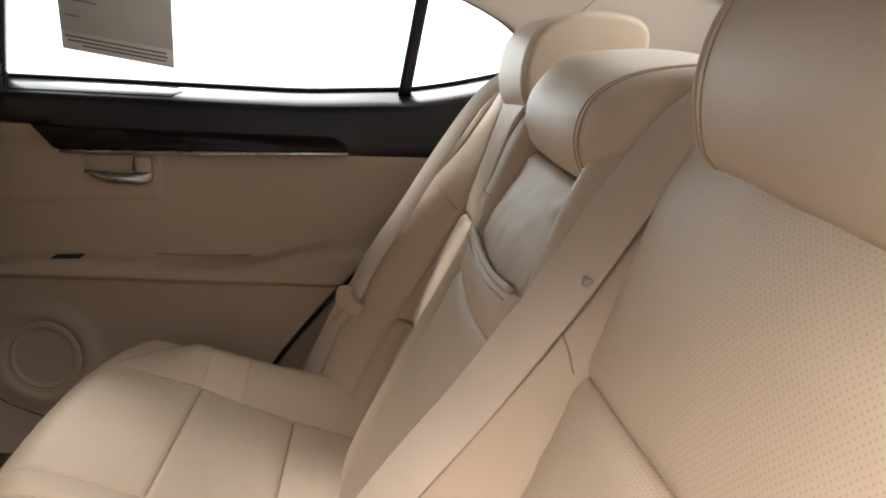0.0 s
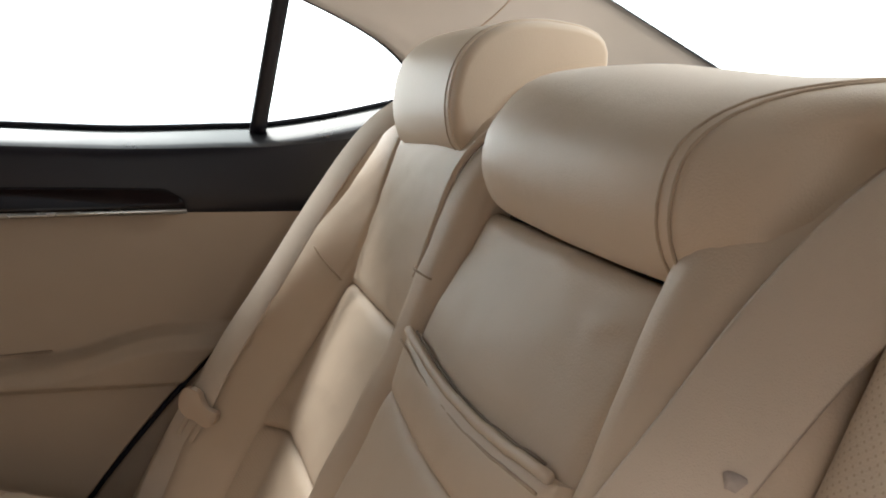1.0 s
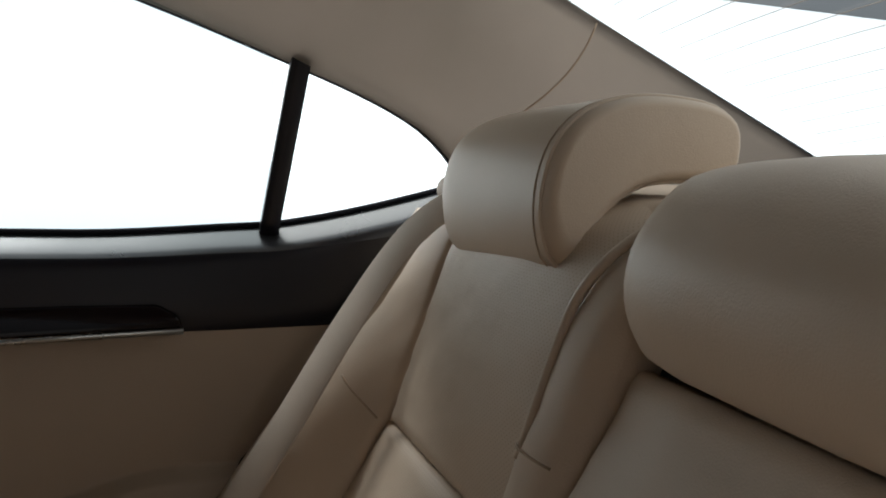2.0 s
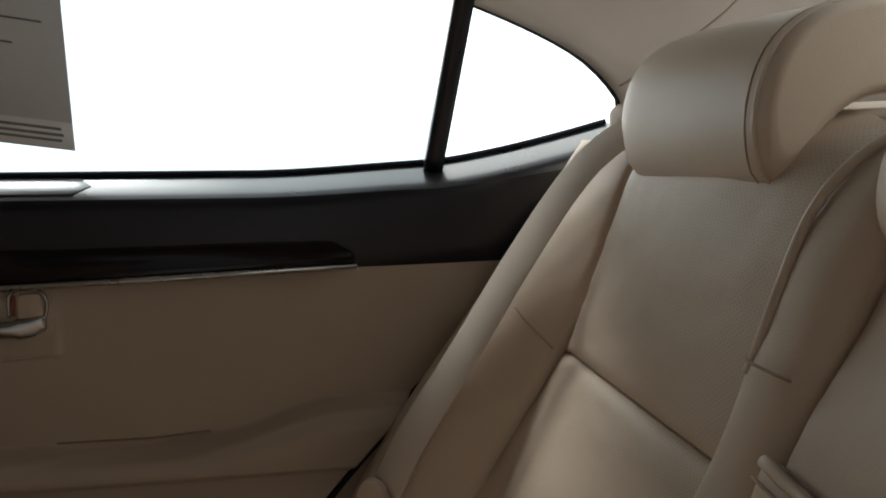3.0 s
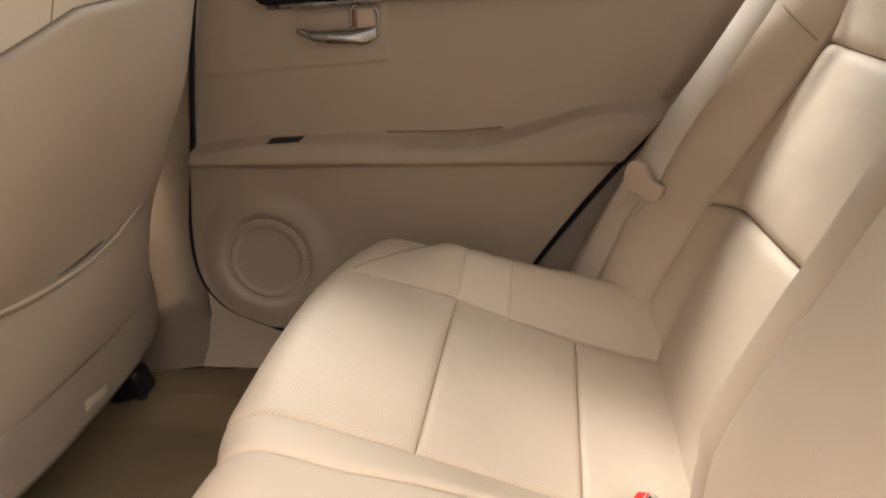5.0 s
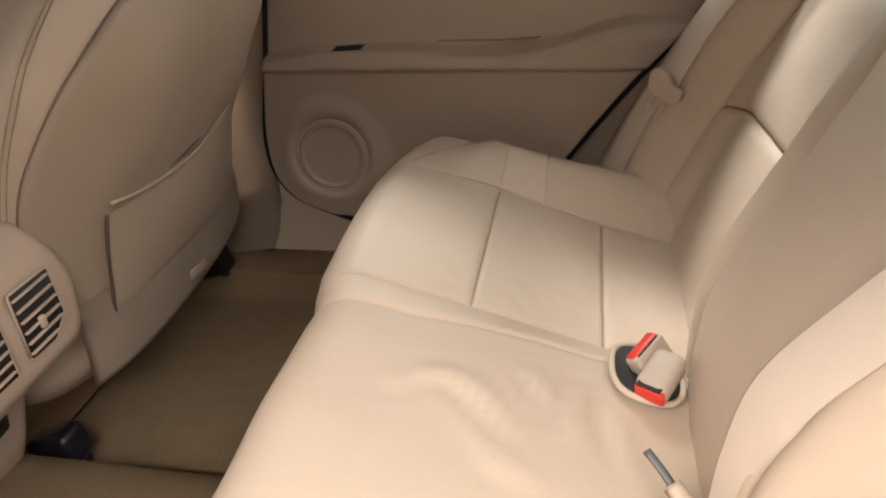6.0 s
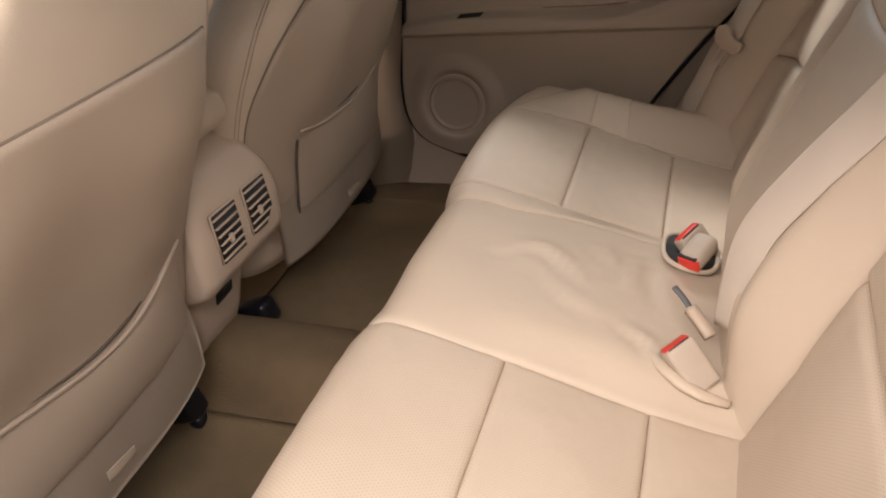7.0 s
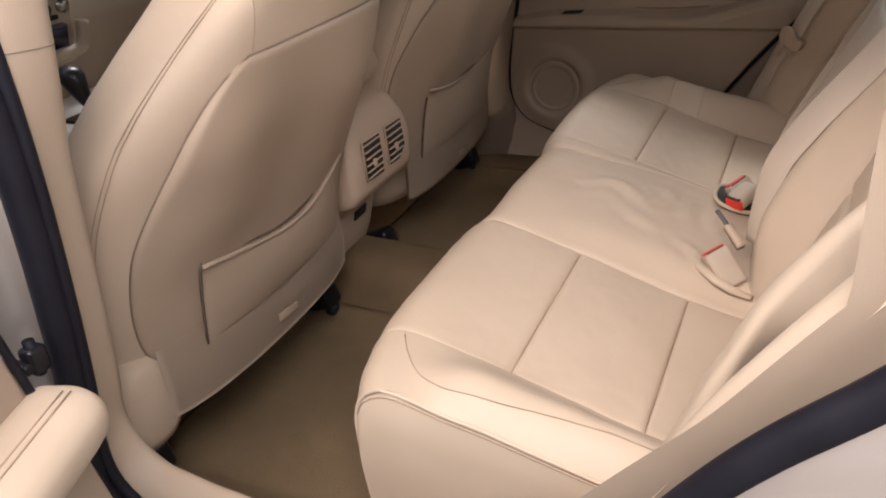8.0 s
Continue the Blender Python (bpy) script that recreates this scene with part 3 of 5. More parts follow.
    if open_door:
        pad_ring = lambda x, g: [Vector((x, 0.700 - a * g, mix(0.478, b, 0.35 + 0.65 * g) + 0.022)) for a, b in rounded([(0.0, 0.440), (0.058, 0.450), (0.080, 0.474), (0.082, 0.500), (0.064, 0.517), (0.0, 0.517)], 0.02, 4)]
        rest_x = [(-0.424, 0.55), (-0.422, 0.78), (-0.416, 0.90), (-0.404, 0.98), (-0.386, 1.0), (-0.25, 1.0), (-0.1, 1.0), (0.1, 0.95), (0.24, 0.6)]
        arm = part("armrest", loft([pad_ring(x, g) for x, g in rest_x]), HIDE, door, "stitched cream leather armrest")
        for off in (0.044, 0.052):
            part("stitch", tube([(x, 0.700 - off, 0.5396) for x in (-0.406, -0.37, -0.25, -0.1, 0.08)], 0.0009, 6), THREAD, arm)

    # outer skin
    def skin(u, v):
        z = mix(-0.10, 0.80, v)
        x = mix(-0.46, 0.40 if open_door else 0.50, u)
        return Vector((x, 0.765 + 0.075 * math.sin(math.pi * min(1, 0.25 + v * 0.62)), z))
    part("outer_skin", solid(grid(skin, 20, 20), 0.004), PAINT, door, "pearl white outer door skin")
    return door


door_far = build_door("door_1", "closed rear door lined in beige vinyl with black waist", False)


# window glass and frame of the far door, and the quarter window behind its post
def glass_at(x, z):
    return 0.738 - (z - 0.82) * 0.30


pane_thing = thing("window_2", "side window in the closed rear door, overexposed by daylight", "car window", "", "structure")


def door_pane(u, v):
    x = mix(-0.40, 0.53, u)
    top = min(1.12, track([(p[0], p[2]) for p in HEADER[:-1]])(x)[0] + 0.02)
    z = mix(waist(x) - 0.01, max(top, waist(x)), v)
    return Vector((x, glass_at(x, z), z))


cut = (0.311 + 0.40) / 0.93
pane = part("pane", grid(lambda u, v: door_pane(u * cut, v), 16, 8), FAINT, pane_thing)
pane.visible_shadow = False
pane = part("pane", grid(lambda u, v: door_pane(cut + u * (1 - cut), v), 8, 8), GLASS, pane_thing)
pane.visible_shadow = False
post = [Vector((0.300 + 0.028 * k, glass_at(0, 0.82 + 0.20 * k) - 0.012, 0.822 + 0.205 * k)) for k in (0.0, 0.25, 0.5, 0.75, 1.0)]
part("window_post", ribbon(chain([p + Vector((0.011, 0, 0)) for p in post]), lambda k: Vector((1, 0, 0)), 0.0225, 0.016, 12), BLACK, pane_thing, "black post between door and quarter windows")
part("window_post", ribbon(chain([Vector((-0.385 + 0.055 * k, glass_at(0, 0.82 + 0.26 * k) - 0.01, 0.80 + 0.29 * k)) for k in (0.0, 0.5, 1.0)]), lambda k: Vector((1, 0, 0)), 0.035, 0.02, 10), BLACK, pane_thing, "black front frame of the door window")
part("frame_seal", tube([(p[0], p[1] + 0.018, p[2] + 0.003) for p in HEADER], 0.0045, 6, steps=60), RUBBER, pane_thing)


# quarter panel lining behind the door, up to the bench
def cheek(side):
    def fn(u, v):
        z = mix(0.20, 0.80, v)
        x0 = rear_x(z) + 0.004 if side > 0 else min(rear_x(z), 0.355) - 0.03 * step(0.5, 0.65, z)
        x = mix(x0, 0.60, u)
        return Vector((x, side * (mix(0.690, 0.665, step(0, 0.4, u)) - 0.012 * step(0.55, 0.75, z) + 0.03 * step(0.75, 0.85, z)), z))
    return grid(fn, 20, 40)


for side in (1, -1):
    ob = part("trim", cheek(side), VINYL)
    tagged(ob, "beige lining of the body side beside the bench", "side trim", "", "structure")

# Dark backing sheet added to stop daylight leaking past the far door lining.
ob = part("wall_far_backing", solid(grid(lambda u, v: Vector((mix(-0.50, 0.62, u), 0.752, mix(0.12, 0.80, v))), 6, 6), 0.004), DARK)
tagged(ob, "dark backing sheet that stops light leaking behind the door lining", "body shell", "", "structure")

# far middle pillar and front part of the far side
pil = thing("trim", "beige middle pillar lining beside the front seat", "pillar trim", "", "structure")


def pillar_foot(side):
    def fn(u, v):
        z = mix(0.12, 0.84, v)
        x = mix(front_x(max(0.30, z)) - 0.001, front_x(max(0.30, z)) - 0.16, u)
        return Vector((x, side * (0.694 - 0.060 * u ** 1.3 - 0.0255 * step(0.42, 0.26, z)), z))
    return solid(grid(fn, 16, 30), 0.006)


part("pillar_cover", pillar_foot(1), VINYL, pil)


def upper_pillar(u, v):
    z = mix(0.84, 1.10, v)
    x = mix(-0.375, -0.52, u) + 0.05 * v
    return Vector((x, 0.70 - (z - 0.84) * 0.20 - 0.02 * math.sin(math.pi * u), z))


part("pillar_cover", solid(grid(upper_pillar, 10, 12), 0.01), LINER, pil)


def front_side(side):
    def fn(u, v):
        return Vector((mix(-0.52, -1.75, u), side * (0.70 - 0.02 * math.sin(v * 3.1)), mix(0.12, 0.80, v)))
    ob = part("wall_front_side", solid(grid(fn, 12, 12), 0.02), VINYL)
    tagged(ob, "beige lining of a front door", "door lining", "", "structure")


front_side(1)
front_side(-1)

# unseen windscreen and front side windows close the cabin; their tint holds back light
screen = thing("window_3", "unseen windscreen ahead of the front seats, tint set for the light", "windscreen", "", "structure")
part("pane", grid(lambda u, v: Vector((mix(-1.24, -1.96, v) - 0.06 * (1 - (2 * u - 1) ** 2), mix(-0.60, 0.60, u), mix(1.165, 0.79, v))), 12, 8), TINTED, screen)
for side in (1, -1):
    front = thing("window_4", "unseen front side window above a front door, tinted dark to hold back light", "car window", "", "structure")
    part("pane", grid(lambda u, v, side=side: Vector((mix(-0.47, -1.90, u), side * mix(0.715, 0.60, v), mix(0.79, mix(1.13, 0.80, step(0.45, 1.0, u)), v))), 12, 6), LIGHT_CUT, front)
    part("header", tube([(-0.40, side * 0.595, 1.135), (-1.15, side * 0.595, 1.135), (-1.55, side * 0.60, 1.00), (-1.92, side * 0.62, 0.81)], 0.028, 8, steps=24), LINER, front)

# ---------------------------------------------------------------- near side: open doorway
near_pillar = thing("trim", "beige middle pillar trim with black door seal", "pillar trim", "", "structure")
EDGE = [(-0.285, 0.99), (-0.325, 0.80), (-0.356, 0.68), (-0.376, 0.55), (-0.396, 0.43), (-0.411, 0.358), (-0.402, 0.316), (-0.374, 0.290), (-0.325, 0.280), (-0.284, 0.275), (-0.15, 0.268), (0.0, 0.265)]


SEAL = [(-0.352, 0.99), (-0.345, 0.80), (-0.352, 0.68), (-0.370, 0.55), (-0.392, 0.43), (-0.410, 0.350), (-0.410, 0.296), (-0.385, 0.262), (-0.335, 0.250), (-0.284, 0.245), (-0.15, 0.238), (0.0, 0.235)]


def near_trim(u, v):
    i = u * (len(EDGE) - 1)
    edge = Vector(track([(k, *p) for k, p in enumerate(EDGE)])(i))
    seal = Vector(track([(k, *p) for k, p in enumerate(SEAL)])(i))
    if v < 0.6:
        k = v / 0.6
        p = seal.lerp(edge, k)
        return Vector((p.x, -0.742 + 0.045 * k ** 2.0, p.y))
    k = (v - 0.6) / 0.4
    turn = 1.57 * step(4.5, 8.5, i)
    away = Vector((-math.cos(turn), -math.sin(turn)))
    p = edge + away * 0.09 * k
    return Vector((p.x, -0.697 + 0.035 * math.sin(1.57 * k), p.y))


part("pillar_cover", grid(near_trim, 60, 18), VINYL, near_pillar)
part("pillar_joint", tube([near_trim(0.0905 + 0.002 * k / 12, 0.05 + 0.93 * k / 12) for k in range(13)], 0.0006, 6), JOINT_SHADE, near_pillar)
part("door_seal", tube([(a - 0.012, -0.754, b - 0.010) for a, b in SEAL], 0.017, 10, steps=70), RUBBER, near_pillar, "black rubber doorway seal")
part("door_seal_lip", tube([(a + 0.003, -0.744, b + 0.002) for a, b in SEAL], 0.007, 8, steps=70), RUBBER, near_pillar)


def jamb(u, v):
    x, z = chain([(a, 0, b) for a, b in SEAL])(u).xz
    q = chain([(-0.02, -0.740), (-0.035, -0.765), (-0.065, -0.785), (-0.14, -0.79), (-0.22, -0.84)])(v)
    low = step(0.45, 0.8, u)
    return Vector((x + q.x * (1 - low), q.y, z + q.x * low))


ob = part("body_jamb", grid(jamb, 50, 18), PAINT)
tagged(ob, "pearl white painted door jamb and sill", "car body", "", "structure")

# rear edge of the doorway: seal, painted quarter panel, upholstered side wing
REAR = [(0.10, 0.245), (0.165, 0.355), (0.225, 0.450), (0.262, 0.505), (0.300, 0.552), (0.345, 0.600), (0.40, 0.665), (0.45, 0.735), (0.49, 0.83)]
rear_edge = thing("trim", "rear edge of the doorway with black seal", "doorway trim", "", "structure")
part("door_seal", tube([(a, -0.735, b) for a, b in REAR], 0.0165, 10, steps=50), RUBBER, rear_edge, "black rubber doorway seal")


def quarter(u, v):
    x, z = chain([(a, 0, b) for a, b in REAR])(u).xz
    q = chain([(0.004, -0.745), (0.02, -0.775), (0.05, -0.785), (0.10, -0.80), (0.2, -0.86), (0.45, -0.88)])(v)
    return Vector((x + q.x, q.y, z - q.x * 0.65))


ob = part("body_quarter", grid(quarter, 40, 30), PAINT)
tagged(ob, "pearl white rear quarter panel by the doorway", "car body", "", "structure")

# the open near door: the far door's twin, swung out on its front edge
door_near = build_door("door_2", "open rear door with beige armrest, swung outward", True)
swing = pose(-0.378, -0.832, -0.02, 0, 0, -71) @ Matrix.Diagonal((1, -1, 1, 1)) @ pose(0.43, -0.735, 0.0)
door_near.matrix_world = swing
check = thing("door_check", "black metal check strap in the door jamb", "door check")
part("strap", block((0.045, 0.014, 0.012), (-0.398, -0.806, 0.505), 0.003, (0, 0, 12)), BLACK, check)
part("clevis", block((0.020, 0.022, 0.030), (-0.384, -0.790, 0.508), 0.005), BLACK, check)
part("pin", tube([(-0.384, -0.790, 0.490), (-0.384, -0.790, 0.530)], 0.006, 8), RUBBER, check)

# ---------------------------------------------------------------- rear bench
bench = thing("rear_bench", "cream leather rear bench with perforated seat inserts", "car seat")
CUSH = chain([(-0.160, 0, 0.115), (-0.178, 0, 0.20), (-0.187, 0, 0.29), (-0.187, 0, 0.342), (-0.174, 0, 0.378), (-0.146, 0, 0.394), (-0.110, 0, 0.390), (-0.060, 0, 0.375),
              (0.0, 0, 0.357), (0.075, 0, 0.332), (0.15, 0, 0.308), (0.23, 0, 0.288), (0.33, 0, 0.268)])


def run_of(x):
    """Running length on the cushion's top at depth x."""
    best = min(range(400, 1001), key=lambda k: abs(CUSH(k / 1000).x - x) if k > 420 else 9)
    return best / 1000


def cushion_point(y, s):
    p = CUSH(s)
    a = abs(y)
    top = step(0.40, 0.55, s)
    p.z += top * (step(0.475, 0.56, a) * (0.027 + (0.014 * step(-0.13, -0.02, p.x) + 0.016 * step(0.0, 0.2, p.x) if y > 0 else 0.030 * step(-0.17, 0.20, p.x))) + 0.022 * step(0.19, 0.12, a) * step(-0.15, 0.12, p.x))
    k = max(0.0, (a - 0.550) / 0.055)
    p.z -= top * 0.032 * k * k
    p.x += 0.016 * step(0.20, 0.13, a) * (1 - top)
    c = max(0.0, (a - 0.43) / 0.175)
    p.x += 0.040 * c ** 2.4 * (1 - step(0.36, 0.75, s))
    return Vector((p.x, y, p.z))


def cushion(y, s):
    p, n = surface_at(cushion_point)(y, s)
    return p, -n


S_F, S_T, S_2, S_E = 0.06, run_of(0.0), run_of(0.15), run_of(0.29)
CREASE = lambda a, b: 0.0013 * noise.noise((a * 16, b * 22, 1.7)) + 0.0010 * noise.noise((a * 45, b * 50, 4.0))


FOLDS = [([(-0.05, 0.012), (-0.02, 0.034), (0.004, 0.037), (0.03, 0.018), (0.046, 0.0), (0.07, -0.034)], 0.0050, 0.010),
         ([(0.076, 0.074), (0.085, 0.05), (0.094, 0.030)], 0.0040, 0.008),
         ([(0.126, 0.066), (0.119, 0.025), (0.110, -0.012)], 0.0045, 0.009),
         ([(0.155, 0.050), (0.160, 0.015), (0.172, -0.030)], 0.0040, 0.009),
         ([(0.030, -0.03), (0.055, -0.06), (0.095, -0.075)], 0.0025, 0.012),
         ([(0.125, -0.082), (0.150, -0.098), (0.168, -0.135)], 0.0050, 0.008)]


def wrinkles(y, s):
    """Soft folds in the leather: a ridge with a furrow beside it along each line."""
    p = Vector((CUSH(s).x, y))
    w = 0.0018 * noise.noise((y * 14, p.x * 14, 0.3))
    for line, amp, wide in FOLDS:
        best, cross, end = 9.0, 0.0, 1.0
        for i, (a, b) in enumerate(zip(line, line[1:])):
            a, b = Vector(a), Vector(b)
            k = min(1.0, max(0.0, (p - a).dot(b - a) / (b - a).length_squared))
            off = p - a.lerp(b, k)
            if off.length < best:
                best, cross = off.length, off.x * (b - a).y - off.y * (b - a).x
                end = math.sin(math.pi * min(1.0, max(0.06, (i + k) / (len(line) - 1)))) ** 0.6
        d = math.copysign(best, cross)
        w += amp * end * (math.exp(-((d / wide) ** 2)) - 0.7 * math.exp(-(((d - 1.7 * wide) / wide) ** 2)))
    return w


for side in (1, -1):
    yi, yo = 0.185 * side, 0.497 * side
    y_f, y_s = (yi, yi) if side > 0 else (-0.174, -0.181)
    S_2 = run_of(0.15 if side > 0 else 0.160)
    y_t, y_m, y_2, S_M = 0.491 * side, 0.485 * side, 0.480 * side, run_of(0.065)
    part("seat_insert", pad(cushion, [(y_f, S_F), (yo, S_F), (y_t, S_T), (y_s, S_T)], 0.005, 0.008, 0.006, 40, 70, rough=CREASE), HIDE_HOLES, bench)
    part("seat_insert", pad(cushion, [(y_s, S_T), (y_t, S_T), (y_2, S_2), (yi, S_2)], 0.005, 0.008, 0.006, 40, 36, rough=CREASE), HIDE_HOLES, bench)
    part("seat_insert", pad(cushion, [(yi, S_2), (y_2, S_2), (y_2, S_E), (yi, S_E)], 0.004, 0.008, 0.004, 40, 36, rough=CREASE), HIDE, bench)
    ye = 0.603 * side
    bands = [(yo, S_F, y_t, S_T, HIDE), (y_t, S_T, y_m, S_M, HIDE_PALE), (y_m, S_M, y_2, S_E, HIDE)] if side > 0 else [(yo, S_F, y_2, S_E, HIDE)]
    for ya, sa, yb, sb, hide in bands:
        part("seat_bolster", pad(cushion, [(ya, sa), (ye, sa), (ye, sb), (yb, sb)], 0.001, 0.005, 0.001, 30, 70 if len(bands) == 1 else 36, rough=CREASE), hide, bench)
    bend = track([(0.0, 0.500, 0.393), (0.10, 0.535, 0.4125), (0.2, 0.565, 0.4425), (0.3, 0.577, 0.4925), (0.45, 0.577, 0.575), (0.6, 0.568, 0.6675), (0.75, 0.561, 0.7525), (0.87, 0.560, 0.81), (1.0, 0.560, 0.88)])
    line = []
    for k in range(61):
        a, s = bend(k / 60)
        p, n = cushion(a * side, s)
        u, v = min(1.0, max(0.0, (a - 0.497) / 0.106)), (s - S_F) / (S_E - S_F)
        line.append(p + n * (0.0010 + 0.0006 * (4 * u * (1 - u)) ** 0.7 + CREASE(a * side, s)))
    part("seam", tube(line, 0.0008, 6), THREAD, bench)

    def skirt(u, v, side=side):
        s = mix(0.08, S_E, u)
        p = cushion_point(0.603 * side, s)
        z = mix(p.z - 0.0005, 0.10, v)
        return Vector((p.x + 0.012 * v * (1 - u), side * (0.6020 + (0.004 + 0.005 * step(0.50, 0.40, s)) * math.sin(1.57 * min(1.0, v * 5)) - 0.006 * v), min(z, p.z)))
    part("seat_side", grid(skirt, 60, 20), HIDE, bench)
    part("piping", tube([cushion_point(0.602 * side, mix(0.20, S_E, k / 40)) + Vector((0, 0.0005 * side, -0.0022)) for k in range(41)], 0.0026, 8), HIDE, bench)
    part("stitch", tube([skirt(k / 60, 0.030) + Vector((0, 0.0006 * side, 0)) for k in range(16, 61)], 0.0008, 6), THREAD, bench)
part("seat_centre", pad(cushion, [(-0.174, S_F), (0.133, S_F), (0.133, S_E), (-0.188, S_E)], 0.008, 0.009, 0.006, 60, 90, rough=wrinkles), HIDE, bench, "creased cream leather middle seat")
part("seat_band", pad(cushion, [(0.133, S_F), (0.185, S_F), (0.185, S_E), (0.133, S_E)], 0.003, 0.008, 0.006, 16, 70), HIDE, bench)
# The core's near-black colour puts shade into the seams between cushion pads.
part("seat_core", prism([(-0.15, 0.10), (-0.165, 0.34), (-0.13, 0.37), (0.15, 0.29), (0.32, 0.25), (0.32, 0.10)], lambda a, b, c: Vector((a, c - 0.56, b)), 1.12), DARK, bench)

# backrest
BACK = chain([(0.225, 0, 0.235), (0.262, 0, 0.30), (0.290, 0, 0.365), (0.330, 0, 0.472), (0.366, 0, 0.560), (0.402, 0, 0.658), (0.430, 0, 0.750), (0.452, 0, 0.828), (0.470, 0, 0.862), (0.505, 0, 0.880), (0.570, 0, 0.876)])


@functools.lru_cache(None)
def lift_of(z):
    return min(range(0, 1001), key=lambda k: abs(BACK(k / 1000).z - z) if k < 900 else 9) / 1000


FORWARD = track([(0.25, 0.012), (0.30, 0.025), (0.36, 0.046), (0.42, 0.061), (0.54, 0.055), (0.64, 0.046), (0.70, 0.038), (0.80, 0.032), (0.84, 0.026), (0.88, 0.0)])


def back_point(y, s):
    p = BACK(s)
    a = abs(y)
    wing = step(0.495, 0.585, a) * (0.098 * step(0.86, 0.55, p.z))
    p.x -= wing
    p.x += 0.10 * step(0.60, 0.66, a)
    p.x -= FORWARD(p.z)[0] * (step(0.195, 0.160, y) if y > 0 else step(0.178, 0.125, -y))
    return Vector((p.x, y, p.z))


def back_base(y, s):
    p, n = surface_at(back_point)(y, s)
    return p, -n if n.x > 0 else n


L_LO, L_UP, L_TOP = lift_of(0.472), lift_of(0.660), 0.93
L_LOI = lift_of(0.500)
L_BOT = 0.02
for side in (1, -1):
    yi, yo = 0.190 if side > 0 else -0.183, 0.512 * side
    part("back_insert", pad(back_base, [(yi, L_BOT), (0.540 * side, L_BOT), (0.532 * side, L_LO), (yi, L_LOI)], 0.010, 0.014, 0.010, 40, 40, rough=CREASE), HIDE_HOLES, bench)
    ui, uo = (L_UP + 0.012, L_UP) if side > 0 else (L_UP + 0.040, L_UP + 0.054)
    part("back_insert", pad(back_base, [(yi, L_LOI), (0.532 * side, L_LO), (0.507 * side, uo), (yi, ui)], 0.012, 0.014, 0.010, 40, 40, rough=CREASE), HIDE_HOLES, bench)
    part("back_insert", pad(back_base, [(yi, ui), (0.507 * side, uo), (0.470 * side, L_TOP), (0.205 * side, L_TOP)], 0.012, 0.014, 0.010, 40, 46, rough=CREASE), HIDE_HOLES, bench)
    outer = lambda u, v, side=side: (0.012 * side * (1 - u) * math.sin(math.pi * v), 0.0)
    part("back_bolster", pad(back_base, [(0.537 * side, L_BOT), (0.640 * side, L_BOT), (0.560 * side, L_TOP), (0.472 * side, L_TOP)], 0.006, 0.014, 0.009, 36, 90, bow=outer, rough=CREASE), HIDE, bench)
    line = []
    for k in range(21):
        lift = mix(uo, uo + 0.042, k / 20)
        v = (lift - L_BOT) / (L_TOP - L_BOT)
        w = mix(0.06, 0.62, k / 20)
        y = side * mix(mix(0.537, 0.472, v) + 0.012 * math.sin(math.pi * v), mix(0.640, 0.560, v), w)
        p, n = back_base(y, lift)
        q = min(1.0, min(w, 1 - w) * 0.095 / 0.014)
        line.append(p + n * (0.0008 - 0.009 * (1 - math.sqrt(max(0.0, 1 - (1 - q) ** 2))) + 0.006 * (4 * w * (1 - w)) ** 0.7 + CREASE(y, lift)))
    part("cross_seam", tube(line, 0.0011, 6), THREAD, bench)
    inner = [(0.128, L_BOT), (0.192, L_BOT), (0.192, L_TOP), (0.128, L_TOP)] if side > 0 else [(-0.108, L_BOT), (-0.180, L_BOT), (-0.190, L_TOP), (-0.108, L_TOP)]
    part("inner_bolster", pad(back_base, inner, 0.010, 0.022, 0.010, 24, 70, rough=CREASE), HIDE, bench)
    if side > 0:
        part("piping", tube([sum((q * w for q, w in zip(back_base(mix(0.164, 0.163, k / 40), mix(lift_of(0.745), L_TOP - 0.03, k / 40)), (1, 0.0085))), Vector()) for k in range(41)], 0.0030, 8), HIDE, bench)
        part("seam", tube([sum((q * w for q, w in zip(back_base(mix(0.1685, 0.1675, k / 40), mix(lift_of(0.745), L_TOP - 0.03, k / 40)), (1, 0.0065))), Vector()) for k in range(41)], 0.0016, 6), JOINT_SHADE, bench)
    y0, y1, z0, z1 = (0.136, 0.166, 0.752, 0.752) if side > 0 else (-0.150, -0.181, 0.722, 0.686)
    line = []
    for k in range(17):
        y, lift = mix(y0, y1, k / 16), lift_of(mix(z0, z1, k / 16))
        p, n = back_base(y, lift)
        w = (y - inner[0][0]) / (mix(inner[1][0], inner[2][0], lift) - inner[0][0])
        q = min(1.0, min(w, 1 - w) * 0.075 / 0.022)
        line.append(p + n * (0.0012 - 0.010 * (1 - math.sqrt(max(0.0, 1 - (1 - q) ** 2))) + 0.0092 * (4 * w * (1 - w)) ** 0.7 + CREASE(y, lift)))
    part("cross_seam", tube(line, 0.0008, 6), THREAD, bench)
# Near-black core, painting shade into the gaps between the back pads.
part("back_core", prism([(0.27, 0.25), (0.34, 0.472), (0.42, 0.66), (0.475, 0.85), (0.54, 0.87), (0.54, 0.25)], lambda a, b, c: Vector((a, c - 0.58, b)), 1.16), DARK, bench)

# folded middle armrest with a pouch
def rest_point(y, s):
    p = back_point(y, s)
    p.x += 0.014 * step(0.715, 0.800, p.z)
    return p


def rest_base(y, s):
    p, n = surface_at(rest_point)(y, s)
    return p, -n if n.x > 0 else n


L_CORNER = lift_of(0.783)


